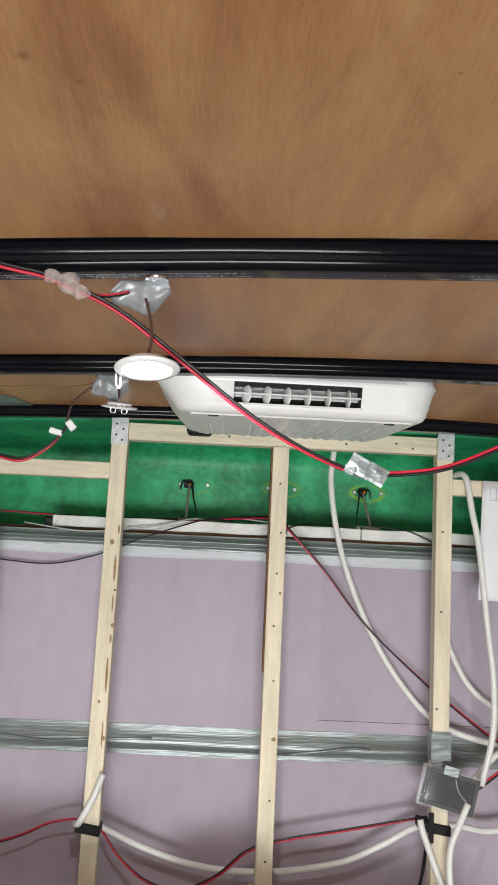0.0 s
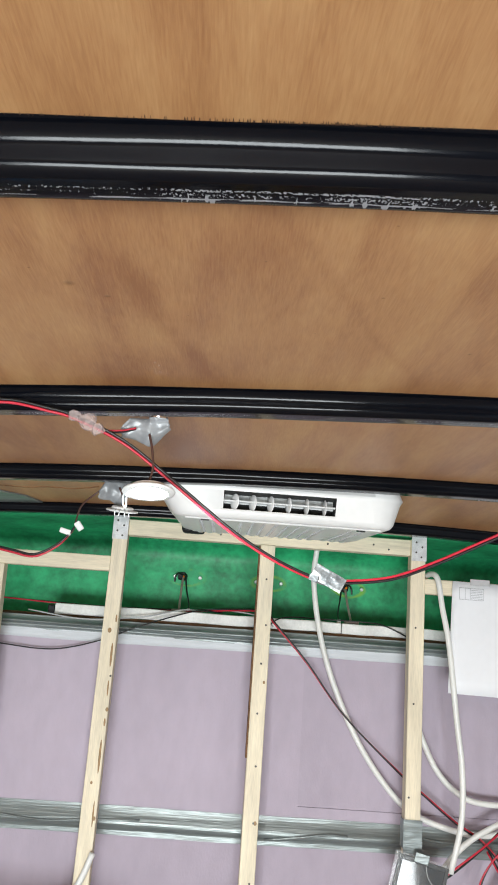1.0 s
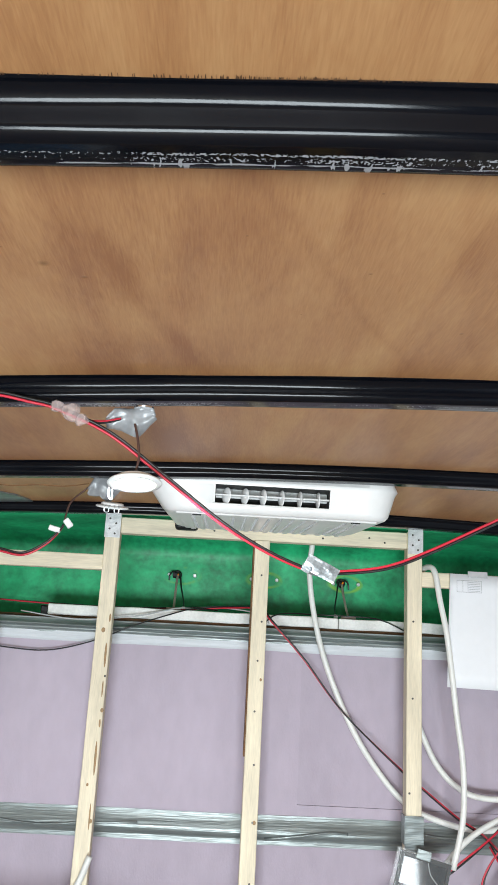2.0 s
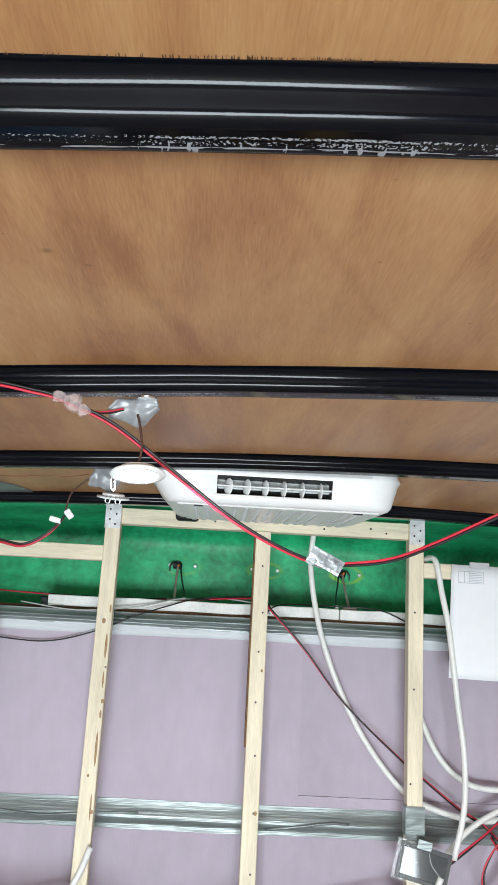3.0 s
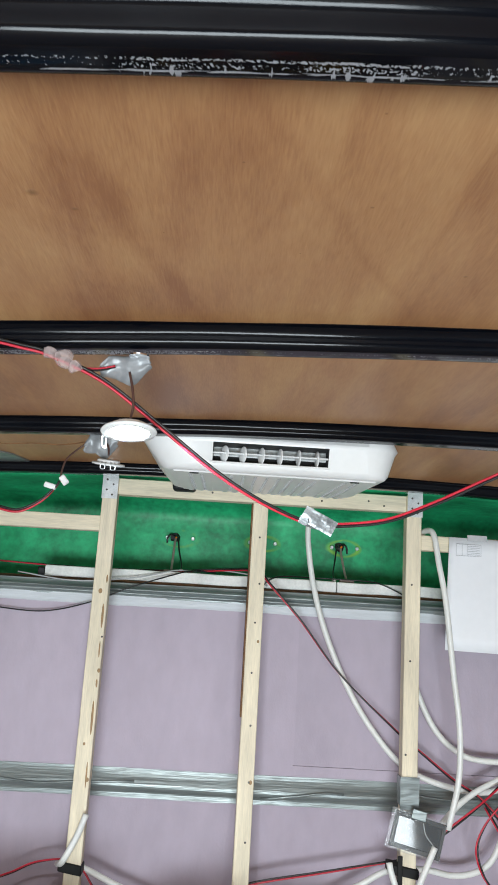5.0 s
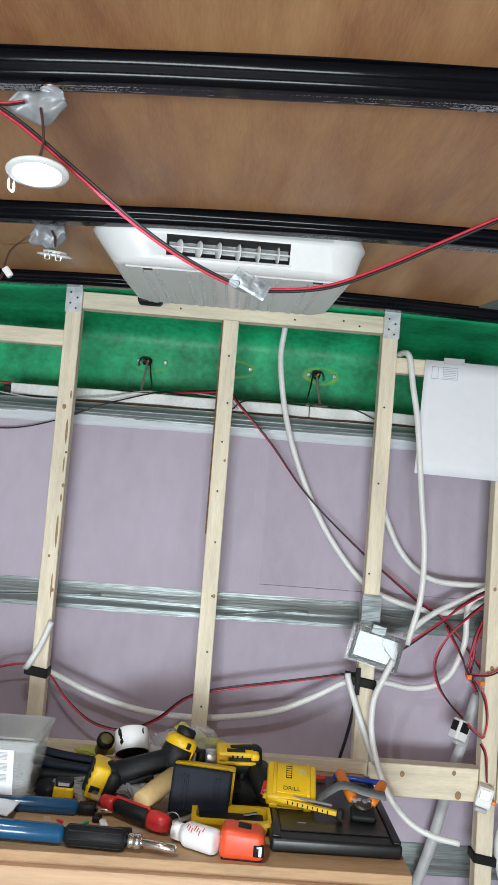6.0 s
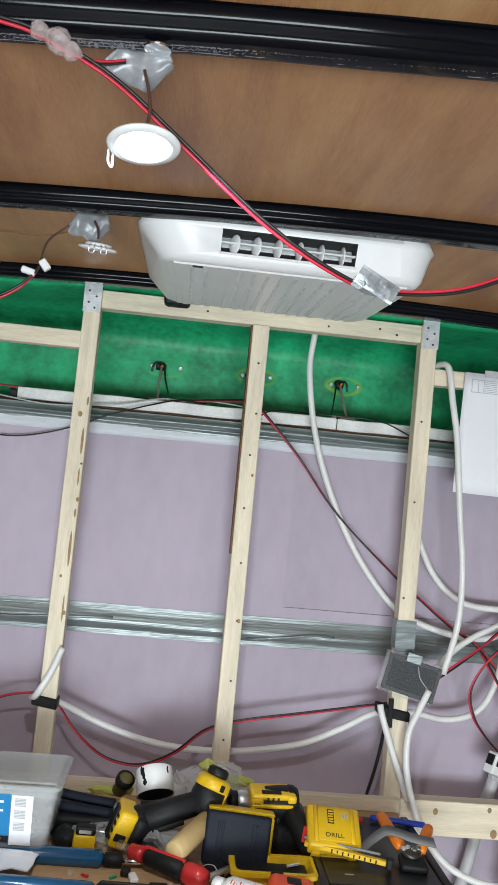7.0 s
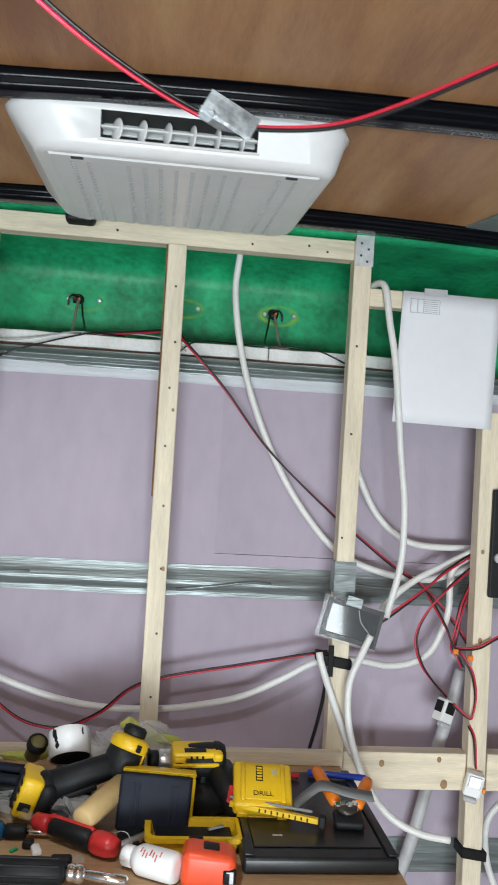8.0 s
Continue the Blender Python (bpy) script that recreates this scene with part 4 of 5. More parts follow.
part("dial", lathe([(0.011, 0), (0.011, 0.006), (0.009, 0.008)], 14, None, Matrix.Translation((0.945, 1.985, 1.19)) @ Matrix.Rotation(math.pi / 2, 4, "X")), M_CONDUIT, sp)


# ---- ceiling lamps ----
def downlight(x, y, z, tilt, size, lit, clips, label, drop=0.022):
    """A thin round LED downlight hanging by its lead, with spring clips."""
    d = thing("downlight", label, "lamp", "downlights", (x, y, z))
    d.rotation_euler = [radians(a) for a in tilt]
    d.scale = (size, size, size)
    part("rim", lathe([(0.040, 0.006), (0.053, 0.0045), (0.0555, 0.001), (0.054, -0.0015), (0.043, -0.0034), (0.0365, -0.0020), (0.0345, 0.0)], 40), M_GRILLE, d, "pale grey rim", True)
    part("diffuser", lathe([(0.0345, 0.0), (0.0340, -0.0018), (0.027, -0.0036), (0.004, -0.0042)], 40), M_LAMP if lit else M_LAMPOFF, d, "glowing white diffuser" if lit else "white diffuser", True)
    part("housing", lathe([(0.038, 0.006), (0.037, 0.014), (0.032, 0.016)], 32), M_WHITE, d, "", True)
    for a in clips:
        m = Matrix.Rotation(radians(a), 4, "Z")
        clip = [m @ Vector(p) for p in ((0.044, -0.007, 0.008), (0.054, -0.007, 0.004), (0.055, -0.007, -drop), (0.055, 0.007, -drop), (0.054, 0.007, 0.004), (0.044, 0.007, 0.008))]
        part("spring_clip", tube(clip, 0.0017, 6, 3), M_ZINC, d, "bent steel spring clip")
    return d


downlight(0.014, 0.868, 1.727, (-9, -2, 8), 0.60, True, (150,), "lit round white LED downlight hanging from its lead")
downlight(-0.089, 1.44, 1.783, (12, 2, 10), 0.56, False, (250, 285), "unlit round white LED downlight hanging edge-on", 0.013)
wire([(0.013, 0.868, 1.737), (0.016, 0.872, 1.760), (0.012, 0.880, 1.785), (0.006, 0.888, 1.806)], M_BROWNW, "short lead of the lit downlight", 0.0016)
twin([(-0.05, 0.878, 1.803), (-0.03, 0.884, 1.806), (-0.012, 0.888, 1.812)], "short branch lead from the splice", 0.0012, 30)
wire([(-0.09, 1.44, 1.80), (-0.092, 1.445, 1.815), (-0.10, 1.45, 1.83)], M_BROWNW, "short lead of the unlit downlight", 0.002)


def tape_patch(x, y, z, w, h, seed, label):
    """A crumpled flap of duct tape stuck on the rib and hanging down."""
    b = bmesh.new()
    n, cols = 18, []
    for i in range(n + 1):
        u = i / n - 0.5
        hi = float(np.interp(u, (-0.5, -0.33, 0.44, 0.5), (0.40, 0.03, 0.0, 0.2)))
        lo = float(np.interp(u, (-0.5, -0.17, 0.1, 0.2, 0.5), (0.75, 0.76, 1.0, 0.95, 0.38)))
        col = []
        for k in range(13):
            v = k / 12
            crease = 0.003 * math.sin(u * 16 + v * 3 + seed) * v + 0.0035 * noise.noise(Vector((u * 5, v * 4, seed)))
            col.append(b.verts.new((x + w * (u + 0.03 * math.sin(9 * v + seed) * v), y - 0.006 * math.sin(v * 3) + 0.010 * v + crease, z - h * (hi + (lo - hi) * v))))
        cols.append(col)
    for a, c in zip(cols, cols[1:]):
        for k in range(12):
            b.faces.new((a[k], c[k], c[k + 1], a[k + 1]))
    ex = bmesh.ops.extrude_face_region(b, geom=b.faces[:])
    bmesh.ops.translate(b, vec=(0, 0.001, 0), verts=[v for v in ex["geom"] if isinstance(v, bmesh.types.BMVert)])
    return tagged(link_mesh("duct_tape_flap", b, M_DUCT, None, True), label, "tape", "duct tape flaps")


tape_patch(-0.001, 0.896, 1.829, 0.063, 0.036, 1.3, "crumpled grey duct tape holding a lead to a rib")
tape_patch(-0.108, 1.452, 1.842, 0.062, 0.048, 4.1, "crumpled grey duct tape holding a lead to a rib")
coin = lathe([(0.013, 0), (0.013, 0.002)], 18, None, Matrix.Translation((0.016, 0.889, 1.8265)))
tagged(link_mesh("washer", coin, M_CHROME), "shiny round washer under the duct tape", "washer")

# ---- roof air conditioner ----
ac = thing("air_conditioner", "white plastic roof air conditioner with louvred vent and ribbed grille", "air conditioner")


def ac_section(front, back, x0, x1, zf, zb, corner, n=6):
    """A rounded rectangle, its height sloping from the front edge to the back one."""
    pts = []
    for cx, cy, a0 in ((x1 - corner, back - corner, 0), (x0 + corner, back - corner, 90), (x0 + corner, front + corner, 180), (x1 - corner, front + corner, 270)):
        for k in range(n + 1):
            a = radians(a0 + 90 * k / n)
            x, y = cx + corner * math.cos(a), cy + corner * math.sin(a)
            pts.append((x, y, zf + (zb - zf) * (y - front) / (back - front)))
    return pts


AC_RINGS = [ac_section(1.448, 1.985, -0.018, 0.456, 1.872, 1.885, 0.06), ac_section(1.430, 1.987, -0.036, 0.464, 1.8455, 1.872, 0.066), ac_section(1.432, 1.983, -0.031, 0.459, 1.838, 1.864, 0.066),
            ac_section(1.450, 1.945, 0.002, 0.446, 1.797, 1.828, 0.045), ac_section(1.456, 1.935, 0.008, 0.440, 1.7905, 1.821, 0.038), ac_section(1.466, 1.922, 0.020, 0.430, 1.787, 1.817, 0.030)]
b = bmesh.new()
loops = [[b.verts.new(p) for p in ring] for ring in AC_RINGS]
# the vent opening: the front faces between these heights are cut out
for a, c in zip(loops, loops[1:]):
    for k in range(len(a)):
        b.faces.new((a[k], a[(k + 1) % len(a)], c[(k + 1) % len(a)], c[k]))
b.faces.new(loops[-1])
body = part("body", b, M_WHITE, ac, "white moulded housing", True)
VX0, VX1, VZ0, VZ1 = 0.104, 0.323, 1.8035, 1.8375
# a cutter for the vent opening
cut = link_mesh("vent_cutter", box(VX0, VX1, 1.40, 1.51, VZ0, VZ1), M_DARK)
mod = body.modifiers.new("vent", "BOOLEAN")
mod.object, mod.operation, mod.solver = cut, "DIFFERENCE", "EXACT"
dg = bpy.context.evaluated_depsgraph_get()
me = bpy.data.meshes.new_from_object(body.evaluated_get(dg))
body.modifiers.clear()
body.data = me
bpy.data.objects.remove(cut)
bm = bmesh.new()
bm.from_mesh(me)
# cut faces turn near-black, so the opening's shade sits in their colour
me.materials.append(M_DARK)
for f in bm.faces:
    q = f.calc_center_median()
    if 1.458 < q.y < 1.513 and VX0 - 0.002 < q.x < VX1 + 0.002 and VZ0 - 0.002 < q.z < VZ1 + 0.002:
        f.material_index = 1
    f.smooth = abs(f.normal.z) < 0.98 and f.calc_area() < 0.004
bm.to_mesh(me)
bm.free()
# back plate in the same near-black, painted shade deep in the duct
part("vent_box", box(VX0 + 0.001, VX1 - 0.001, 1.495, 1.508, VZ0 + 0.001, VZ1 - 0.001), M_DARK, ac, "vent duct back, coloured near-black for its inner shade")
part("deflector", box(VX0 + 0.001, VX1 - 0.001, -0.0015, 0.0015, -0.011, 0.011, 0.0005, 1, None, Matrix.Translation((0, 1.478, 1.8285)) @ Matrix.Rotation(radians(-28), 4, "X")), M_GRILLE, ac, "pale deflector inside the vent")
part("vent_bar", box(VX0, VX1, 1.444, 1.453, 1.8185, 1.8217, 0.001, 1), M_GRILLE, ac)
for k in range(6):
    x = VX0 + 0.022 + k * 0.0352
    m = Matrix.Translation((x, 1.453, 1.8195)) @ Matrix.Rotation(radians(34 - 5 * k), 4, "Z") @ Matrix.Diagonal((0.0026, 0.015, 0.0164, 1))
    q = bmesh.new()
    bmesh.ops.create_uvsphere(q, u_segments=12, v_segments=8, radius=1.0, matrix=m)
    part("vane", q, M_WHITE, ac, "", True)
part("vent_edge", box(VX0 - 0.004, VX1 + 0.004, 1.4445, 1.452, VZ0 - 0.003, VZ0 + 0.0005, 0.001, 1), M_WHITE, ac)


def grille_z(y):
    return 1.7865 + (1.8165 - 1.7865) * (y - 1.466) / (1.922 - 1.466)


# corrugated grille: broad ribs front to back, with rows of short intake slots;
# the slots are thin grey boxes, not openings, their shade given by colour
tilt = math.atan2(0.030, 0.456)
GM = Matrix.Translation((0.225, 1.692, grille_z(1.692) - 0.0012)) @ Matrix.Rotation(tilt, 4, "X")
part("grille_plate", box(-0.196, 0.196, -0.217, 0.219, -0.001, 0.003, 0.002, 1, None, GM), M_WHITE, ac, "pale intake grille")
slots = bmesh.new()
for x0, x1 in ((-0.187, -0.117), (-0.106, 0.106), (0.117, 0.187)):
    many = round((x1 - x0) / 0.0225)
    for k in range(many):
        x = x0 + (x1 - x0) * (k + 0.5) / many
        g = box(x - 0.0062, x + 0.0062, -0.196, 0.212, -0.0034, -0.0008, 0.0012, 2)
        for v in g.verts:
            if v.co.y < -0.15:
                v.co.z = max(v.co.z, -0.0011)
        bmesh.ops.transform(g, matrix=GM, verts=g.verts)
        part("grille_rib", g, M_WHITE, ac)
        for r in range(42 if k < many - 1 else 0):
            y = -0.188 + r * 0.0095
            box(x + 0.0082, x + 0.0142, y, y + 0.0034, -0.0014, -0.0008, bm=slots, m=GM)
tagged(part("intake_slots", slots, M_SLOT, ac), "rows of short intake slots, their shade painted in grey", "", "", "stuff")
for x in (-0.155, 0.155):
    part("latch", box(x - 0.009, x + 0.009, -0.2145, -0.2070, -0.0034, -0.0008, 0.001, 1, None, GM), M_DARK, ac, "small dark latch")
gasket = box(0.002, 0.060, 1.925, 1.965, 1.812, 1.850, 0.009, 3)
part("gasket", gasket, M_TOOLBLK, ac, "black foam gasket")

# ---- bench ----
BZ = 0.745
bench = thing("workbench", "plywood workbench with pine front edge, crowded with tools", "workbench")
part("bench_top", box(-1.0, 0.625, 1.475, 1.998, BZ - 0.018, BZ, 0.001, 1), M_BENCH, bench)
part("front_board", box(-1.0, 0.60, 1.478, 1.516, BZ - 0.108, BZ - 0.0185, 0.003, 2), M_BENCHEDGE, bench)
part("front_strip", box(-1.0, 0.60, 1.462, 1.4775, BZ - 0.062, BZ - 0.022, 0.002, 1), M_BENCHEDGE, bench)
part("back_strip", box(-1.0, 0.63, 1.975, 1.9985, BZ + 0.0005, BZ + 0.028, 0.0015, 1), M_PINE_X, bench)
for x, y in ((-0.98, 1.50), (-0.98, 1.93), (0.52, 1.52), (0.52, 1.93)):
    part("leg", box(x, x + 0.038, y, y + 0.038, 0.0, BZ - 0.11, 0.002, 1), M_PINE, bench)

# ---- tools on the bench ----
def crumple(b, amount, scale, seed=0.0):
    for v in b.verts:
        v.co += amount * noise.noise_vector(v.co * scale + Vector((seed, 0, 0)))
    return b


def blob(c, size, sub=2, m=None, bm=None):
    q = bmesh.new()
    mm = Matrix.Translation(c) @ (m or Matrix()) @ Matrix.Diagonal((*size, 1))
    bmesh.ops.create_icosphere(q, subdivisions=sub, radius=1.0, matrix=mm)
    return merge(bm, q)


def shell_box(bottom, top, z0, z1, t=0.0018, rim=0.006):
    """An open tub with sloping walls, given its outer (x0, x1, y0, y1) below and above."""
    def ring(o, z, inset=0.0, r=0.012, n=4):
        x0, x1, y0, y1 = o[0] + inset, o[1] - inset, o[2] + inset, o[3] - inset
        pts = []
        for cx, cy, a0 in ((x1 - r, y1 - r, 0), (x0 + r, y1 - r, 90), (x0 + r, y0 + r, 180), (x1 - r, y0 + r, 270)):
            for k in range(n + 1):
                a = radians(a0 + 90 * k / n)
                pts.append((cx + r * math.cos(a), cy + r * math.sin(a), z))
        return pts
    b = bmesh.new()
    rings = [ring(bottom, z0), ring(top, z1 - rim), ring(top, z1 - rim, -0.005), ring(top, z1, -0.005), ring(top, z1, t), ring(bottom, z0 + t, t)]
    loops = [[b.verts.new(p) for p in q] for q in rings]
    for a, c in zip(loops, loops[1:]):
        for k in range(len(a)):
            b.faces.new((a[k], a[(k + 1) % len(a)], c[(k + 1) % len(a)], c[k]))
    b.faces.new(loops[0][::-1])
    b.faces.new(loops[-1])
    return b


# translucent tub of screws with a blue label
tub = thing("screw_tub", "translucent plastic tub of screws with a blue and white label", "tub")
part("tub_body", shell_box((-0.40, -0.098, 1.640, 1.760), (-0.43, -0.080, 1.618, 1.782), BZ + 0.001, 0.884), M_TUB, tub)
part("lid", box(-0.424, -0.086, 1.624, 1.776, 0.8845, 0.889, 0.002), M_TUB, tub, "translucent lid")
LM = pose(-0.260, 1.6255, 0.830, 8.5, 0, 0)
part("rim_band", shell_box((-0.427, -0.083, 1.621, 1.779), (-0.430, -0.080, 1.618, 1.782), 0.862, 0.8835, 0.0016, 0.004), M_TUB, tub, "thicker rim band")
part("label_panel", box(-0.14, 0.100, -0.0006, 0.0006, -0.050, 0.038, 0, 1, None, LM), M_LABELBLUE, tub, "blue printed label")
part("barcode_panel", box(0.101, 0.138, -0.0008, 0.0006, -0.054, 0.036, 0, 1, None, LM), M_PAPER, tub, "white barcode label")
for zc in (0.024, 0.002, -0.020):
    for k in range(6):
        part("barcode_bar", box(0.107, 0.126, -0.0013, -0.0009, zc - 0.007 + k * 0.0026, zc - 0.0057 + k * 0.0026, 0, 1, None, LM), M_INK, tub)
part("dark_band", box(-0.14, 0.100, -0.0011, -0.0007, -0.050, -0.038, 0, 1, None, LM), M_TOOLBLK, tub, "dark band with white bars")
for k in range(5):
    part("print_bar", box(0.02 + 0.014 * k, 0.031 + 0.014 * k, -0.0016, -0.0012, -0.047, -0.041, 0, 1, None, LM), M_PAPER, tub)
for z in (0.022, 0.006):
    part("print_bar", box(0.045, 0.088, -0.0011, -0.0007, z, z + 0.004, 0, 1, None, LM), M_PAPER, tub)
heap = bmesh.new()
rnd = random.Random(5)
for k in range(170):
    x, y, z = rnd.uniform(-0.38, -0.125), rnd.uniform(1.66, 1.74), BZ + rnd.uniform(0.006, 0.055)
    d = Vector((rnd.uniform(-1, 1), rnd.uniform(-1, 1), rnd.uniform(-0.4, 0.4))).normalized() * 0.016
    rod(Vector((x, y, z)) - d, Vector((x, y, z)) + d, 0.0019, 0.0012, 5, 0.1, heap)
tagged(link_mesh("screws", heap, M_ZINC), "loose heap of screws inside the tub", "screws", "", "stuff")

b = box(-0.30, -0.105, 1.555, 1.632, BZ + 0.020, BZ + 0.022)
bmesh.ops.subdivide_edges(b, edges=b.edges[:], cuts=6, use_grid_fill=True)
crumple(b, 0.014, 16, 3.0)
tagged(link_mesh("paper_scrap", b, M_PAPER), "crumpled white paper scrap beside the tub", "paper")


def handled_bar(y0, y1, x0, x1, x2, r, rg, label):
    """A blue tube with a black grip."""
    t = thing("blue_handle_tool", label, "tool", "blue tools")
    z = BZ + rg + 0.001
    def at(x):
        return (x, y0 + (y1 - y0) * (x - x0) / (x2 - x0), z)
    part("tube", rod(at(x0), at(x1), r, None, 20, 0.02), M_BLUE, t, "blue enamelled tube", True)
    part("grip", rod(at(x1), at(x2), rg, None, 20, 0.05), M_TOOLBLK, t, "black rubber grip", True)
    return t, at


tool, at = handled_bar(1.530, 1.500, -0.40, 0.006, 0.116, 0.0165, 0.0185, "blue tube tool with black grip and chrome end")
for k in range(8):
    a = 2 * math.pi * k / 8
    part("grip_ridge", rod((0.012, at(0.012)[1] + 0.0178 * math.sin(a), at(0)[2] + 0.0178 * math.cos(a)), (0.108, at(0.108)[1] + 0.0178 * math.sin(a), at(0)[2] + 0.0178 * math.cos(a)), 0.0022, None, 6), M_TOOLBLK, tool)
m, length = along(at(0.116), (0.142, 1.494, at(0)[2]))
part("collar", lathe([(0.008, 0), (0.0125, 0.006), (0.0125, 0.012), (0.010, 0.014), (0.0135, 0.018), (0.0125, length), (0.006, length + 0.003)], 20, None, m), M_CHROME, tool, "chrome collar", True)
part("shank", rod((0.142, 1.494, at(0)[2]), (0.206, 1.482, at(0)[2] - 0.004), 0.0072, 0.0078, 16), M_CHROME, tool, "chrome shank", True)
tool, at = handled_bar(1.650, 1.640, -0.40, 0.008, 0.040, 0.0155, 0.012, "blue tube tool lying behind the others")
part("shank", rod((0.04, 1.640, at(0)[2]), (0.075, 1.637, at(0)[2]), 0.005, None, 12), M_CHROME, tool, "", True)
tagged(link_mesh("black_rod", rod((-0.10, 1.560, BZ + 0.006), (0.022, 1.548, BZ + 0.006), 0.0055, 0.004), M_TOOLBLK, None, True), "thin black rod lying on the bench", "rod")

# red and black screwdriver-like handle
drv = thing("screwdriver", "red and black handled screwdriver with a clear tip", "screwdriver")
P = [Vector((0.050, 1.652, 0.772)), Vector((0.078, 1.635, 0.771)), Vector((0.150, 1.590, 0.767)), Vector((0.186, 1.568, 0.767))]
part("collar", rod(P[0], P[1], 0.0125, 0.0145, 16), M_REDP, drv, "red collar", True)
part("grip", rod(P[1], P[2], 0.0145, 0.0165, 16), M_TOOLBLK, drv, "black grip", True)
m, length = along(P[2], P[3])
part("cap", lathe([(0.0165, 0), (0.0185, 0.008), (0.0180, 0.028), (0.013, length)], 18, None, m), M_REDP, drv, "red cap", True)
part("stripe", rod(P[1] + Vector((0, 0.004, 0.0125)), P[2] + Vector((0, 0.004, 0.014)), 0.005, None, 8), M_REDP, drv, "red inlay")
part("tip", rod(P[0], P[0] + Vector((-0.022, 0.014, 0.004)), 0.007, 0.009, 10), M_CLEAR, drv, "clear tip")

# turned wooden handle
m, length = along((0.128, 1.607, 0.790), (0.196, 1.715, 0.815))
tagged(link_mesh("wooden_handle", lathe([(0.015, 0), (0.0195, 0.003), (0.0200, 0.03), (0.0185, length), (0.012, length + 0.004)], 24, None, m), M_DOWEL, None, True), "pale turned wooden handle leaning on tools", "handle")

# angle tool: left gear head, black handle, right motor head
gr = thing("cordless_grinder", "yellow and black cordless angle tool lying on its side", "power tool")
HM = pose(0.036, 1.700, 0.797, 8, 18, 10)
part("battery_shell", box(-0.022, 0.014, -0.030, 0.030, -0.036, 0.034, 0.008, 3, None, HM), M_YEL, gr, "yellow shell", True)
part("battery", box(0.010, 0.036, -0.032, 0.032, -0.034, 0.030, 0.010, 3, None, HM), M_TOOLBLK, gr, "black battery", True)
part("shell_rib", box(-0.026, -0.020, -0.012, 0.012, -0.030, 0.030, 0.002, 2, None, HM), M_TOOLBLK, gr)
part("shell_slot", box(-0.016, 0.004, -0.0325, -0.0295, -0.020, -0.006, 0.001, 1, None, HM), M_TOOLBLK, gr)
part("handle", rod((0.058, 1.705, 0.800), (0.178, 1.725, 0.838), 0.0255, 0.0215, 20, 0.1), M_TOOLBLK, gr, "black ribbed handle", True)
part("trigger", box(-0.03, 0.03, -0.006, 0.006, -0.006, 0.004, 0.003, 2, None, pose(0.115, 1.695, 0.800, 0, -17, 8)), M_TOOLBLK, gr, "", True)
m, length = along((0.178, 1.722, 0.822), (0.206, 1.742, 0.898))
part("motor", lathe([(0.024, 0), (0.031, 0.006), (0.034, 0.026), (0.032, 0.040), (0.028, 0.044)], 26, None, m), M_TOOLBLK, gr, "black motor housing", True)
part("head", lathe([(0.0325, 0.040), (0.0345, 0.042), (0.0345, 0.050), (0.0335, 0.056), (0.029, 0.0615), (0.020, 0.064), (0.016, 0.064)], 26, None, m), M_YEL, gr, "yellow gear head", True)
for a in (170, 215, 262, 300):
    cs, sn = math.cos(radians(a)), math.sin(radians(a))
    part("vent_slot", box(-0.0045, 0.0045, -0.002, 0.002, 0.043, 0.055, 0.001, 1, None, m @ Matrix.Translation((0.0345 * cs, 0.0345 * sn, 0)) @ Matrix.Rotation(radians(a + 90), 4, "Z")), M_TOOLBLK, gr, "black vent slot")
part("knob", lathe([(0.0185, 0.0635), (0.0205, 0.067), (0.0200, 0.077), (0.015, 0.081)], 22, None, m), M_TOOLBLK, gr, "black knob", True)
for a in (200, 250, 320):
    c, s = math.cos(radians(a)), math.sin(radians(a))
    part("stripe", box(-0.0025, 0.0025, -0.0015, 0.0015, 0.008, 0.042, 0.001, 1, None, m @ Matrix.Translation((0.034 * c, 0.034 * s, 0)) @ Matrix.Rotation(radians(a + 90), 4, "Z")), M_YEL, gr, "yellow stripe")

part("collar", rod((0.048, 1.700, 0.797), (0.072, 1.708, 0.806), 0.031, 0.027, 20), M_TOOLBLK, gr, "black rubber collar", True)
part("collar", rod((0.160, 1.722, 0.832), (0.186, 1.726, 0.840), 0.0235, 0.029, 20), M_TOOLBLK, gr, "black rubber collar", True)
for z in (-0.024, -0.010, 0.004, 0.018):
    part("shell_slot", box(-0.0235, -0.0215, -0.026, -0.015, z, z + 0.006, 0.0006, 1, None, HM), M_TOOLBLK, gr)

# dark battery pack with a yellow top
pk = thing("battery_pack", "large dark navy battery pack with a yellow shell", "battery")
NM = pose(0.242, 1.676, 0.7945, -12, 3, -3)
part("pack", box(-0.060, 0.058, -0.026, 0.022, -0.046, 0.044, 0.006, 3, None, NM), M_NAVY, pk, "dark navy pack", True)
for x in (-0.038, -0.030, 0.024, 0.032):
    part("pack_ridge", box(x, x + 0.004, -0.0275, -0.0255, -0.036, 0.030, 0.0008, 1, None, NM), M_NAVY, pk)
part("shell_top", box(-0.058, 0.064, -0.018, 0.030, 0.0435, 0.0490, 0.003, 2, None, NM), M_YEL, pk, "yellow shell", True)
part("shell_side", box(0.0585, 0.0635, -0.016, 0.030, -0.030, 0.043, 0.003, 2, None, NM), M_YEL, pk, "yellow shell", True)

# drill
dr = thing("cordless_drill", "yellow and black cordless drill lying on the tools", "drill")
m, length = along((0.238, 1.762, 0.828), (0.364, 1.772, 0.826))
part("chuck", lathe([(0.008, 0), (0.017, 0.005), (0.0205, 0.011), (0.0205, 0.027), (0.018, 0.031)], 24, None, m), M_ZINC, dr, "metal chuck", True)
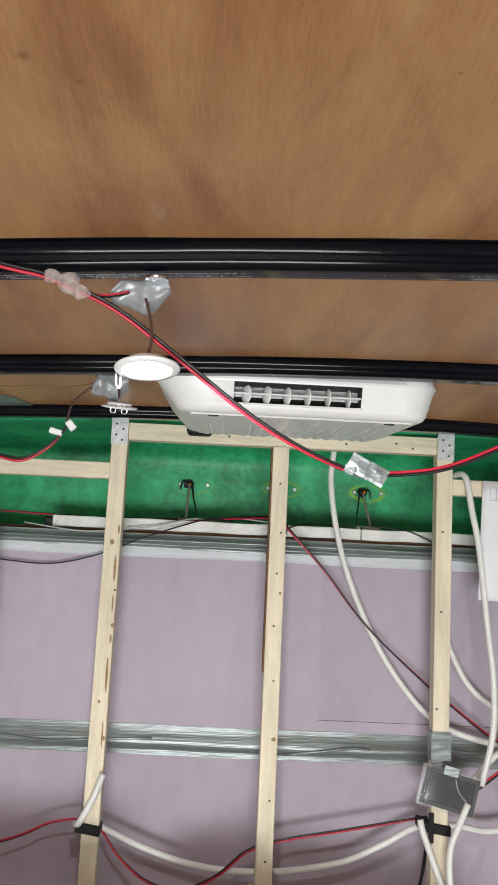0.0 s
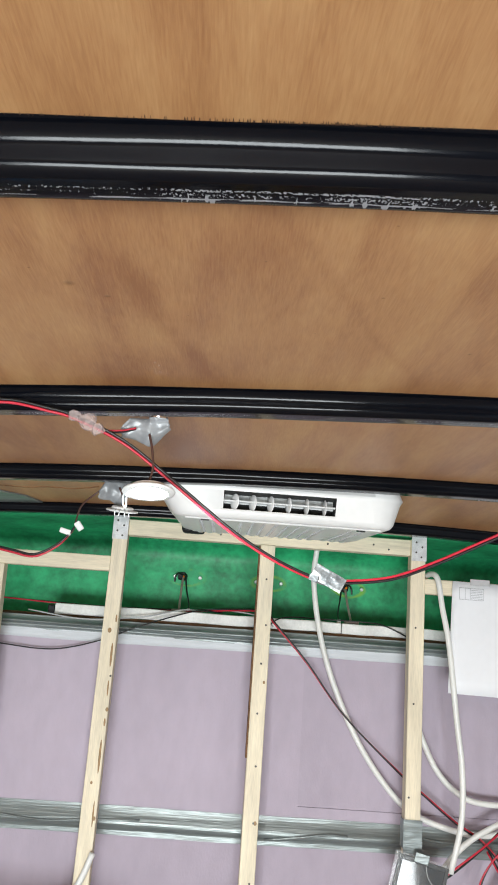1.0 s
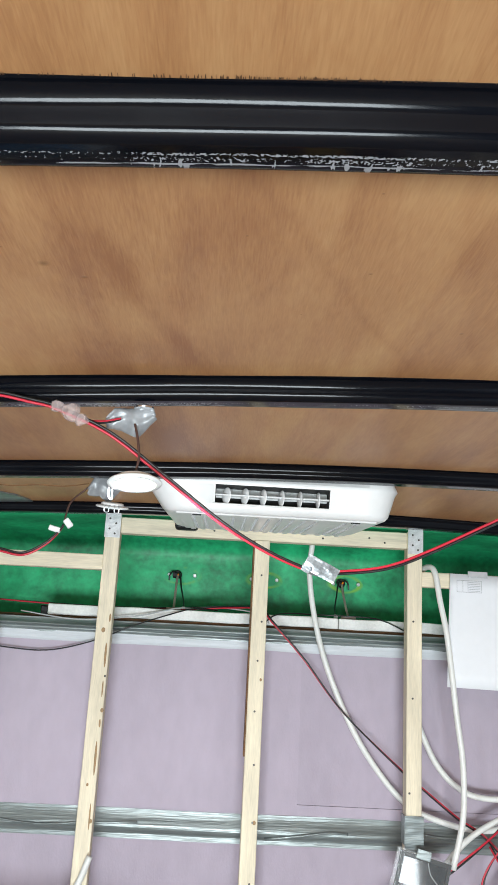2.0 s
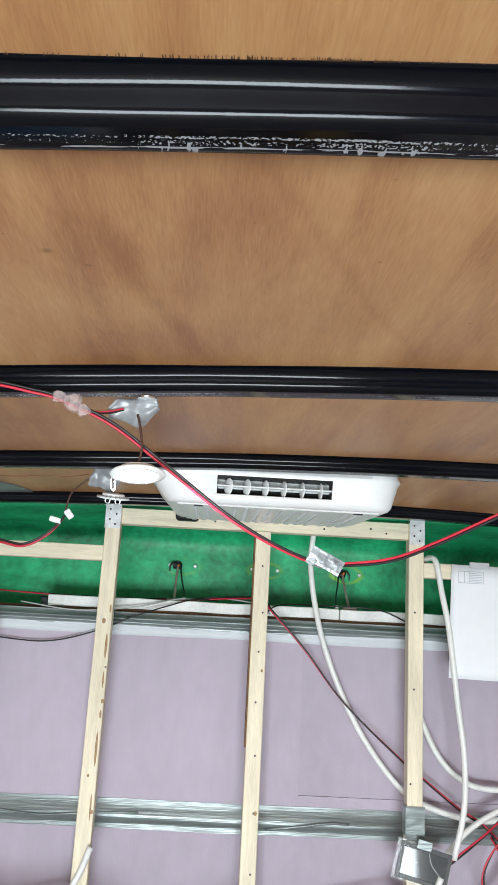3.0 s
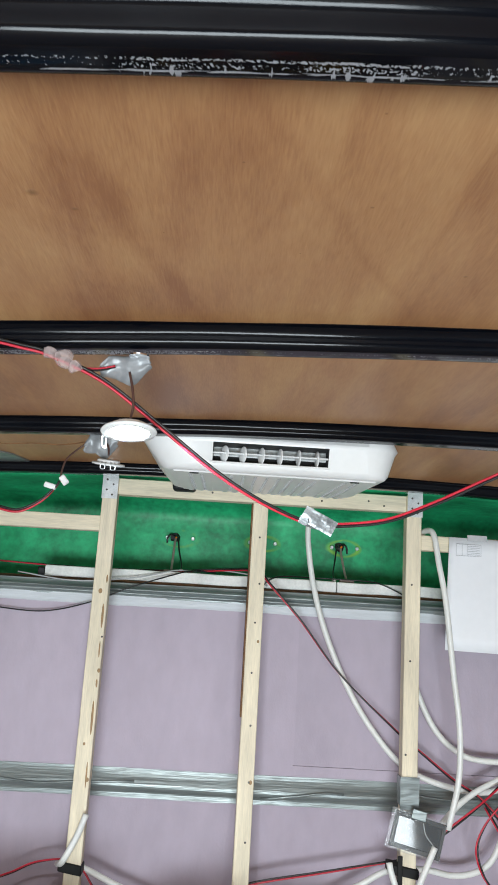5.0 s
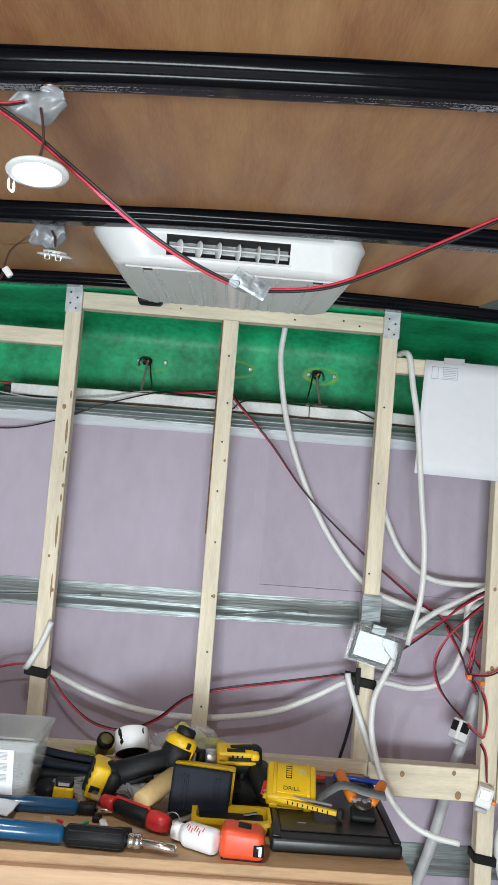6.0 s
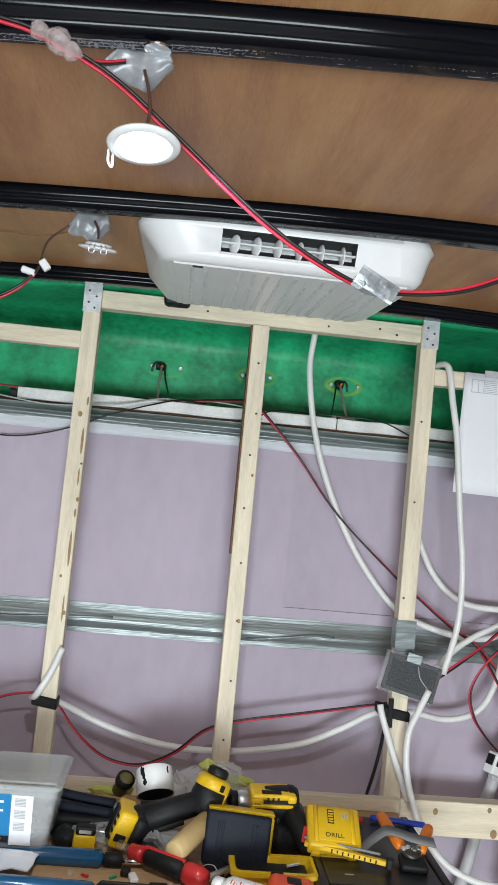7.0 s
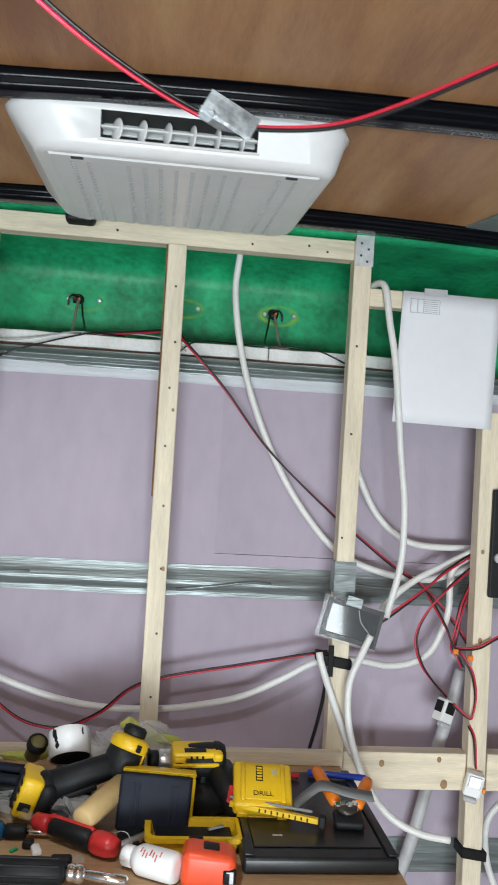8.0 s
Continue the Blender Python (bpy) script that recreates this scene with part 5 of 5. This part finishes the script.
part("chuck_sleeve", lathe([(0.0165, -0.012), (0.019, -0.008), (0.019, 0.006), (0.015, 0.008)], 20, None, m), M_TOOLBLK, dr, "", True)
part("motor", lathe([(0.020, 0.030), (0.027, 0.038), (0.032, 0.060), (0.034, 0.100), (0.030, 0.124), (0.016, length)], 26, None, m), M_TOOLBLK, dr, "black motor housing", True)
DM = pose(0.304, 1.760, 0.840, 12, 0, 5)
part("shell", box(-0.036, 0.050, -0.022, 0.022, 0.004, 0.017, 0.005, 3, None, DM), M_YEL, dr, "yellow shell", True)
part("shell_band", box(-0.036, -0.012, -0.026, 0.026, -0.020, 0.010, 0.006, 3, None, DM), M_YEL, dr, "yellow shell", True)
part("shell_strip", box(-0.036, 0.045, -0.0305, -0.024, -0.006, 0.001, 0.002, 2, None, DM), M_YEL, dr, "yellow shell", True)
part("shell_tail", box(0.034, 0.052, -0.026, 0.0, 0.0, 0.0165, 0.005, 3, None, DM), M_YEL, dr, "", True)
part("badge", box(-0.016, 0.022, -0.018, -0.006, 0.0172, 0.0182, 0, 1, None, DM), M_TOOLBLK, dr, "black badge")
for x in (-0.006, 0.004, 0.014):
    part("vent_slot", box(x, x + 0.004, -0.0232, -0.0215, 0.005, 0.012, 0.0006, 1, None, DM), M_TOOLBLK, dr)
part("window", box(-0.032, -0.018, -0.0275, -0.0255, -0.012, 0.002, 0.002, 2, None, DM), M_TOOLBLK, dr, "black side window")
part("trigger", box(-0.006, 0.006, -0.006, 0.006, -0.012, 0.012, 0.004, 2, None, pose(0.325, 1.745, 0.806, -30, 10, 0)), M_TOOLBLK, dr, "black trigger", True)
part("handle", rod((0.346, 1.762, 0.822), (0.384, 1.668, 0.776), 0.0215, 0.0175, 18), M_TOOLBLK, dr, "black grip", True)
part("inlay", box(-0.005, 0.005, -0.001, 0.002, -0.016, 0.016, 0.001, 1, None, pose(0.3685, 1.6825, 0.805, -52, 22, 0)), M_REDP, dr, "red inlay")

part("rear_cap", lathe([(0.033, 0.102), (0.0352, 0.106), (0.0345, 0.116), (0.031, 0.122)], 26, None, m), M_TOOLBLK, dr, "black rear cap", True)
part("bit_light", box(-0.004, 0.004, -0.0335, -0.031, -0.014, -0.008, 0.001, 1, None, DM), M_WHITE, dr, "small pale button")

# white cup with black paint marks
cup = thing("paint_cup", "white plastic cup with black paint drips tipped over", "cup")
cm, _ = along((0.080, 1.842, 0.850), (0.0885, 1.811, 0.810))
part("cup_wall", lathe([(0.004, 0.0), (0.0345, 0.0), (0.0362, 0.0006), (0.0368, 0.002), (0.0378, 0.050), (0.0362, 0.0502), (0.0350, 0.048)], 36, None, cm), M_WHITE, cup, "", True)
part("cup_inside", lathe([(0.0350, 0.0485), (0.0335, 0.048), (0.004, 0.044)], 30, None, cm), M_DARK, cup, "dark inside")
front = cm.to_3x3().inverted() @ Vector((0.0, -0.75, 0.6))
front = math.degrees(math.atan2(front.y, front.x))
for a, z, w, h in ((-38, 0.020, 0.0035, 0.016), (-44, 0.010, 0.003, 0.009), (-33, 0.033, 0.004, 0.008), (42, 0.012, 0.003, 0.008)):
    mm = cm @ Matrix.Rotation(radians(front - a), 4, "Z") @ Matrix.Translation((0.0372, 0, z)) @ Matrix.Diagonal((0.0012, w, h, 1))
    q = bmesh.new()
    bmesh.ops.create_icosphere(q, subdivisions=2, radius=1.0, matrix=mm)
    part("paint_drip", crumple(q, 0.002, 120), M_TOOLBLK, cup)
tagged(link_mesh("cup_rest", box(0.06, 0.13, 1.78, 1.86, BZ + 0.001, 0.785, 0.006), M_TOOLBLK), "black tool case under the cup", "case")

# dark blue plier handles and an olive knob
pl = thing("pliers", "pliers with dark blue sleeved handles", "pliers")
part("handle", tube([(-0.115, 1.80, 0.812), (-0.06, 1.79, 0.806), (0.012, 1.775, 0.803)], 0.0092, 12), M_NAVY, pl, "dark blue sleeve", True)
part("handle", tube([(-0.118, 1.775, 0.797), (-0.06, 1.765, 0.794), (0.010, 1.755, 0.792)], 0.0092, 12), M_NAVY, pl, "dark blue sleeve", True)
part("jaw", box(0.010, 0.040, 1.758, 1.782, 0.786, 0.806, 0.005, 2), M_ZINC, pl, "steel jaw", True)
tagged(link_mesh("tool_roll", crumple(box(-0.11, 0.03, 1.745, 1.83, BZ + 0.001, 0.788, 0.012, 3), 0.006, 30), M_TOOLBLK, None, True), "black cloth tool roll under pliers", "tool roll")
kn = thing("plumb_bob", "olive rubber plug tool with a dark ring", "tool")
m, _ = along((0.012, 1.870, 0.790), (0.030, 1.835, 0.838))
part("core", lathe([(0.010, 0), (0.0145, 0.006), (0.0145, 0.052), (0.009, 0.055)], 20, None, m), M_OLIVE, kn, "", True)
part("ring", lathe([(0.0148, 0.034), (0.019, 0.038), (0.019, 0.050), (0.0148, 0.054)], 22, None, m, False), M_TOOLBLK, kn, "dark ring", True)

mt = thing("small_tape_measure", "small yellow tape measure with a black top", "tape measure")
SM = pose(-0.034, 1.700, 0.7665, 0, 4, 6)
part("case", box(-0.0205, 0.0205, -0.013, 0.013, -0.021, 0.010, 0.005, 3, None, SM), M_YEL, mt, "", True)
part("top", box(-0.018, 0.018, -0.012, 0.012, 0.009, 0.024, 0.004, 3, None, SM), M_TOOLBLK, mt, "black top", True)
part("label_patch", box(-0.012, 0.010, -0.0128, -0.0118, 0.013, 0.019, 0, 1, None, SM), M_CONDUIT, mt)

# crumpled clear bags
for c, size, seed in (((0.205, 1.895, 0.800), (0.075, 0.045, 0.055), 1.0), ((0.120, 1.90, 0.780), (0.07, 0.04, 0.035), 5.0), ((0.120, 1.690, 0.772), (0.045, 0.03, 0.024), 9.0), ((-0.01, 1.725, 0.765), (0.05, 0.03, 0.018), 13.0)):
    b = crumple(crumple(blob(c, size, 3), 0.022, 28, seed), 0.008, 80, seed)
    for v in b.verts:
        v.co.z = max(v.co.z, BZ + 0.001)
    tagged(link_mesh("plastic_bag", b, M_BAG), "crumpled clear plastic bag among the tools", "bag", "plastic bags")
for c, s, col, lab in (((0.190, 1.875, 0.852), (0.022, 0.008, 0.008), M_LIME, "lime plastic fitting in a bag"), ((0.245, 1.885, 0.825), (0.042, 0.010, 0.010), M_LIME, "lime plastic fitting in a bag"),
                       ((-0.01, 1.90, 0.782), (0.050, 0.012, 0.008), M_LIME, "lime plastic sleeve behind the pliers")):
    tagged(link_mesh("plastic_fitting", crumple(crumple(blob(c, s, 3), 0.012, 35), 0.004, 110), col, None, True), lab, "fitting", "lime fittings")

# yellow drill bit case, lettered by hand
ca = thing("drill_bit_case", "yellow plastic drill bit case with handwriting", "case")
CM = pose(0.423, 1.704, 0.797, 27, 2, -3)
part("lower_shell", box(-0.049, 0.049, -0.046, 0.046, -0.026, -0.001, 0.005, 3, None, CM), M_YEL, ca, "", True)
part("upper_shell", box(-0.050, 0.050, -0.047, 0.047, 0.000, 0.026, 0.006, 3, None, CM), M_YEL, ca, "", True)
part("raised_panel", box(-0.038, 0.038, -0.036, 0.038, 0.0255, 0.0285, 0.0022, 2, None, CM), M_YEL, ca, "", True)
for x in (-0.034, 0.034):
    part("latch", box(x - 0.008, x + 0.008, -0.0505, -0.0465, -0.014, 0.010, 0.002, 2, None, CM), M_YEL, ca, "", True)
    part("lid_rib", box(x - 0.004, x + 0.004, -0.040, 0.042, 0.026, 0.0305, 0.0015, 1, None, CM), M_YEL, ca, "", True)
part("badge", box(-0.012, 0.000, 0.002, 0.034, 0.0287, 0.0293, 0, 1, None, CM), M_TOOLBLK, ca, "black badge")
for k in range(5):
    part("badge_mark", box(-0.0105, -0.0015, 0.004 + k * 0.0059, 0.0075 + k * 0.0059, 0.0295, 0.0299, 0, 1, None, CM), M_YEL, ca)
for k, (x, y) in enumerate(((0.016, 0.016), (0.020, 0.018), (0.024, 0.015))):
    part("scribble", box(x, x + 0.0012, y, y + 0.012, 0.0287, 0.0291, 0, 1, None, CM), M_INK, ca)
word = bpy.data.curves.new("lettering", "FONT")
word.body, word.size, word.extrude = "DRILL", 0.0135, 0.0002
word.align_x = "CENTER"
tmp = new("lettering", word)
dg = bpy.context.evaluated_depsgraph_get()
me = bpy.data.meshes.new_from_object(tmp.evaluated_get(dg))
bpy.data.objects.remove(tmp)
me.transform(CM @ pose(0.0, -0.028, 0.0289))
me.materials.append(M_TOOLBLK)
tagged(new("lettering", me), "black handwritten letters").parent = ca

# open yellow tray with a strap and bits
yt = thing("yellow_tray", "open yellow plastic case half holding bits", "tray")
part("tray_body", shell_box((0.238, 0.372, 1.592, 1.650), (0.232, 0.378, 1.586, 1.656), BZ + 0.001, 0.776, 0.004, 0.008), M_YEL, yt)
part("strap", box(0.296, 0.318, 1.578, 1.5855, 0.750, 0.780, 0.002, 2), M_TOOLBLK, yt, "black latch")
for x, y in ((0.335, 1.62), (0.347, 1.626)):
    part("bit", rod((x - 0.008, y, 0.7725), (x + 0.008, y + 0.006, 0.7735), 0.0035, None, 8), M_CHROME, yt, "steel driver bit")
part("bit_bed", box(0.244, 0.366, 1.598, 1.644, 0.752, 0.768, 0.003), M_TOOLBLK, yt, "black insert")

# orange tape measure
ot = thing("tape_measure", "orange-red plastic tape measure with a black window", "tape measure")
OM = pose(0.323, 1.512, 0.7735, 0, 0, -4)
b = box(-0.041, 0.041, -0.028, 0.028, -0.028, 0.028, 0.012, 4)
for v in b.verts:
    v.co.x *= 1.0 - 0.25 * max(0, v.co.z / 0.028) ** 2 * 0.5
    if v.co.z > 0:
        v.co.z -= 0.10 * (v.co.x + 0.041) * (v.co.z / 0.028)
bmesh.ops.transform(b, matrix=OM, verts=b.verts)
part("case", b, M_ORANGE, ot, "", True)
part("top_badge", box(-0.012, 0.012, -0.010, 0.012, 0.0225, 0.0258, 0.002, 2, None, OM @ Matrix.Rotation(radians(6), 4, "Y")), M_TOOLBLK, ot, "black badge", True)
part("window", box(0.020, 0.040, -0.0295, -0.020, -0.018, 0.004, 0.003, 2, None, OM), M_SCREEN, ot, "black window", True)
part("blade_glint", box(0.030, 0.0355, -0.0305, -0.0297, -0.015, 0.002, 0.0, 1, None, OM), M_ZINC, ot, "steel blade")
part("foot", box(-0.036, 0.036, -0.024, 0.024, -0.0285, -0.026, 0.001, 1, None, OM), M_TOOLBLK, ot)

# white bottle with red print
bo = thing("white_bottle", "small white plastic bottle with red print lying down", "bottle")
m, length = along((0.198, 1.552, 0.7655), (0.276, 1.503, 0.7685))
part("cap", lathe([(0.013, 0), (0.0155, 0.002), (0.0155, 0.017), (0.013, 0.018)], 24, None, m), M_WHITE, bo, "", True)
part("flask", lathe([(0.012, 0.018), (0.015, 0.020), (0.0215, 0.030), (0.0225, 0.034), (0.0225, length - 0.006), (0.020, length), (0.010, length + 0.001)], 28, None, m), M_WHITE, bo, "", True)
facing = m.to_3x3().inverted() @ Vector((-0.2, -0.62, 0.75))
facing = math.degrees(math.atan2(facing.y, facing.x))
for k in range(7):
    mm = m @ Matrix.Rotation(radians(facing - 6 + (k % 3) * 8), 4, "Z") @ Matrix.Translation((0.02265, 0, 0.038 + 0.0055 * k))
    part("print_bar", box(-0.0004, 0.0004, -0.006, 0.002 + 0.002 * (k % 2), -0.0008, 0.0008, 0, 1, None, mm), M_REDP, bo, "red print")

# yellow rule
ru = thing("folding_rule", "yellow rule with black marks and a dark end", "rule")
m, length = along((0.366, 1.668, 0.796), (0.508, 1.624, 0.787))
part("blade", box(-0.005, 0.005, -0.0045, 0.0045, 0, length, 0.001, 1, None, m), M_YEL, ru)
for k in range(9):
    part("mark", box(-0.0056, -0.0052, -0.004 + 0.002 * (k % 2), 0.003, 0.05 + k * 0.010, 0.0525 + k * 0.010, 0, 1, None, m), M_TOOLBLK, ru)
part("end_piece", box(-0.008, 0.008, -0.010, 0.010, length, length + 0.012, 0.003, 2, None, m), M_TOOLBLK, ru, "dark end")
part("edge_strip", rod((0.366, 1.676, 0.803), (0.50, 1.636, 0.797), 0.0026, None, 8), M_GREYSTRAP, ru, "steel edge")

# black tray
tr = thing("black_case", "flat black plastic case lying on the bench", "case")
b = box(0.376, 0.619, 1.532, 1.880, BZ + 0.0005, 0.771, 0.006, 3)
part("case_body", b, M_TRAY, tr, "", True)
part("recess", box(0.396, 0.600, 1.565, 1.860, 0.7715, 0.7735, 0.001, 1), M_TRAY, tr)
part("lip", box(0.378, 0.394, 1.536, 1.876, 0.7715, 0.776, 0.002, 2), M_TRAY, tr, "", True)
part("lip", box(0.602, 0.617, 1.536, 1.876, 0.7715, 0.776, 0.002, 2), M_TRAY, tr, "", True)
part("scuff", box(0.43, 0.446, 1.60, 1.604, 0.7736, 0.7740), M_CONDUIT, tr)

# spring clamp with orange grips
cl = thing("spring_clamp", "black spring clamp with orange grips", "clamp")
part("body", box(-0.024, 0.026, -0.030, 0.014, -0.010, 0.006, 0.006, 3, None, pose(0.562, 1.648, 0.7855, 8, 0, -6)), M_TOOLBLK, cl, "black jaw", True)
part("spring", lathe([(0.015, 0), (0.0175, 0.002), (0.0175, 0.006), (0.012, 0.008)], 26, None, pose(0.562, 1.655, 0.7925, 14, 0, 0)), M_SCREW, cl, "dark steel coil", True)
for k in range(4):
    part("coil", lathe([(0.0045, 0), (0.0060, 0.002), (0.0045, 0.004)], 14, None, pose(0.547 + 0.010 * k, 1.656 + 0.006 * (k % 2), 0.800, 18, 0, 0)), M_CHROME, cl)
for p, q in (((0.548, 1.672, 0.796), (0.531, 1.775, 0.815)), ((0.580, 1.662, 0.794), (0.618, 1.735, 0.812))):
    m, length = along(p, q)
    part("grip", lathe([(0.007, 0), (0.0105, 0.005), (0.011, length - 0.02), (0.0095, length - 0.004), (0.005, length)], 16, None, m), M_ORNG, cl, "orange grip", True)
    part("spring_arm", rod(Vector(p) - (Vector(q) - Vector(p)) * 0.2, p, 0.005, None, 8), M_ZINC, cl)
b = bmesh.new()
line = spline([(0.470, 1.668, 0.788), (0.505, 1.690, 0.806), (0.530, 1.700, 0.814), (0.565, 1.680, 0.812), (0.600, 1.674, 0.808), (0.612, 1.676, 0.806)], 5)
quads = [[b.verts.new(p + Vector((0.0, s * 0.011, s * 0.004 + h))) for s, h in ((-1, 0), (1, 0), (1, 0.002), (-1, 0.002))] for p in line]
for a, c in zip(quads, quads[1:]):
    for k in range(4):
        b.faces.new((a[k], a[(k + 1) % 4], c[(k + 1) % 4], c[k]))
b.faces.new(quads[0][::-1]), b.faces.new(quads[-1])
tagged(link_mesh("webbing_strap", b, M_GREYSTRAP, None, True), "grey webbing strap threaded through the clamp", "strap")

tagged(link_mesh("blue_pen", rod((0.530, 1.845, 0.7815), (0.640, 1.822, 0.7815), 0.0065, 0.006, 12), M_PENBLUE, None, True), "blue pen lying on the black case", "pen")
tagged(link_mesh("red_pencil", rod((0.470, 1.835, 0.781), (0.512, 1.828, 0.781), 0.006, 0.005, 12), M_REDP, None, True), "dark red pencil end beside the case", "pencil")
tagged(link_mesh("teal_pouch", crumple(box(0.325, 0.385, 1.77, 1.83, BZ + 0.001, 0.815, 0.018, 4), 0.006, 40), M_TEAL, None, True), "dark teal cloth pouch behind the drill", "pouch")

# small bits in the gaps
for c, s, col, name, lab in (((0.062, 1.597, 0.7495), (0.014, 0.007, 0.004), M_WHITE, "plastic_clip", "small white plastic clip"), ((-0.020, 1.600, 0.7475), (0.007, 0.003, 0.002), M_REDP, "wire_nut", "tiny red plastic wire nut"),
                             ((0.028, 1.600, 0.7475), (0.007, 0.003, 0.002), M_GREEN, "wire_nut", "tiny green plastic wire nut"), ((-0.045, 1.600, 0.750), (0.006, 0.006, 0.004), M_CLEAR, "wire_nut", "tiny clear plastic wire nut"),
                             ((0.105, 1.548, 0.755), (0.016, 0.010, 0.009), M_TOOLBLK, "cable_gland", "small black rubber cable gland"), ((0.128, 1.565, 0.7505), (0.008, 0.010, 0.005), M_CLEAR, "wire_nut", "tiny clear plastic wire nut"),
                             ((0.048, 1.612, 0.752), (0.009, 0.008, 0.006), M_TOOLBLK, "cable_gland", "small black rubber cable gland")):
    b = box(-s[0], s[0], -s[1], s[1], -s[2], s[2], min(s) * 0.5, 2, None, Matrix.Translation(c) @ Matrix.Rotation(c[0] * 30, 4, "Z"))
    tagged(link_mesh(name, b, col, None, True), lab, name.split("_")[1], "small bits")
for c, s, lab in (((0.105, 1.70, 0.762), (0.05, 0.028, 0.016), "black cloth glove under the tools"), ((0.205, 1.630, 0.757), (0.022, 0.030, 0.011), "black cloth rag under the tools"), ((0.40, 1.80, 0.758), (0.05, 0.04, 0.012), "black cloth rag under the tools"), ((0.31, 1.735, 0.775), (0.07, 0.03, 0.029), "black cloth tool bag under the drill"), ((-0.07, 1.72, 0.762), (0.025, 0.03, 0.016), "black cloth rag beside the tub")):
    b = crumple(blob(c, s, 3), 0.008, 45, c[0])
    for v in b.verts:
        v.co.z = max(v.co.z, BZ + 0.001)
    tagged(link_mesh("black_cloth", b, M_TOOLBLK, None, True), lab, "cloth", "black cloths")
b = tube([(0.165, 1.60, 0.752), (0.18, 1.605, 0.772), (0.20, 1.60, 0.775), (0.212, 1.59, 0.752)], 0.001, 6)
tagged(link_mesh("thin_wire", b, M_ZINC, None, True), "thin curl of bright wire", "wire")
tagged(link_mesh("steel_rod", rod((0.180, 1.59, 0.754), (0.232, 1.625, 0.762), 0.007, None, 12), M_ZINC, None, True), "short steel rod between the tools", "rod")
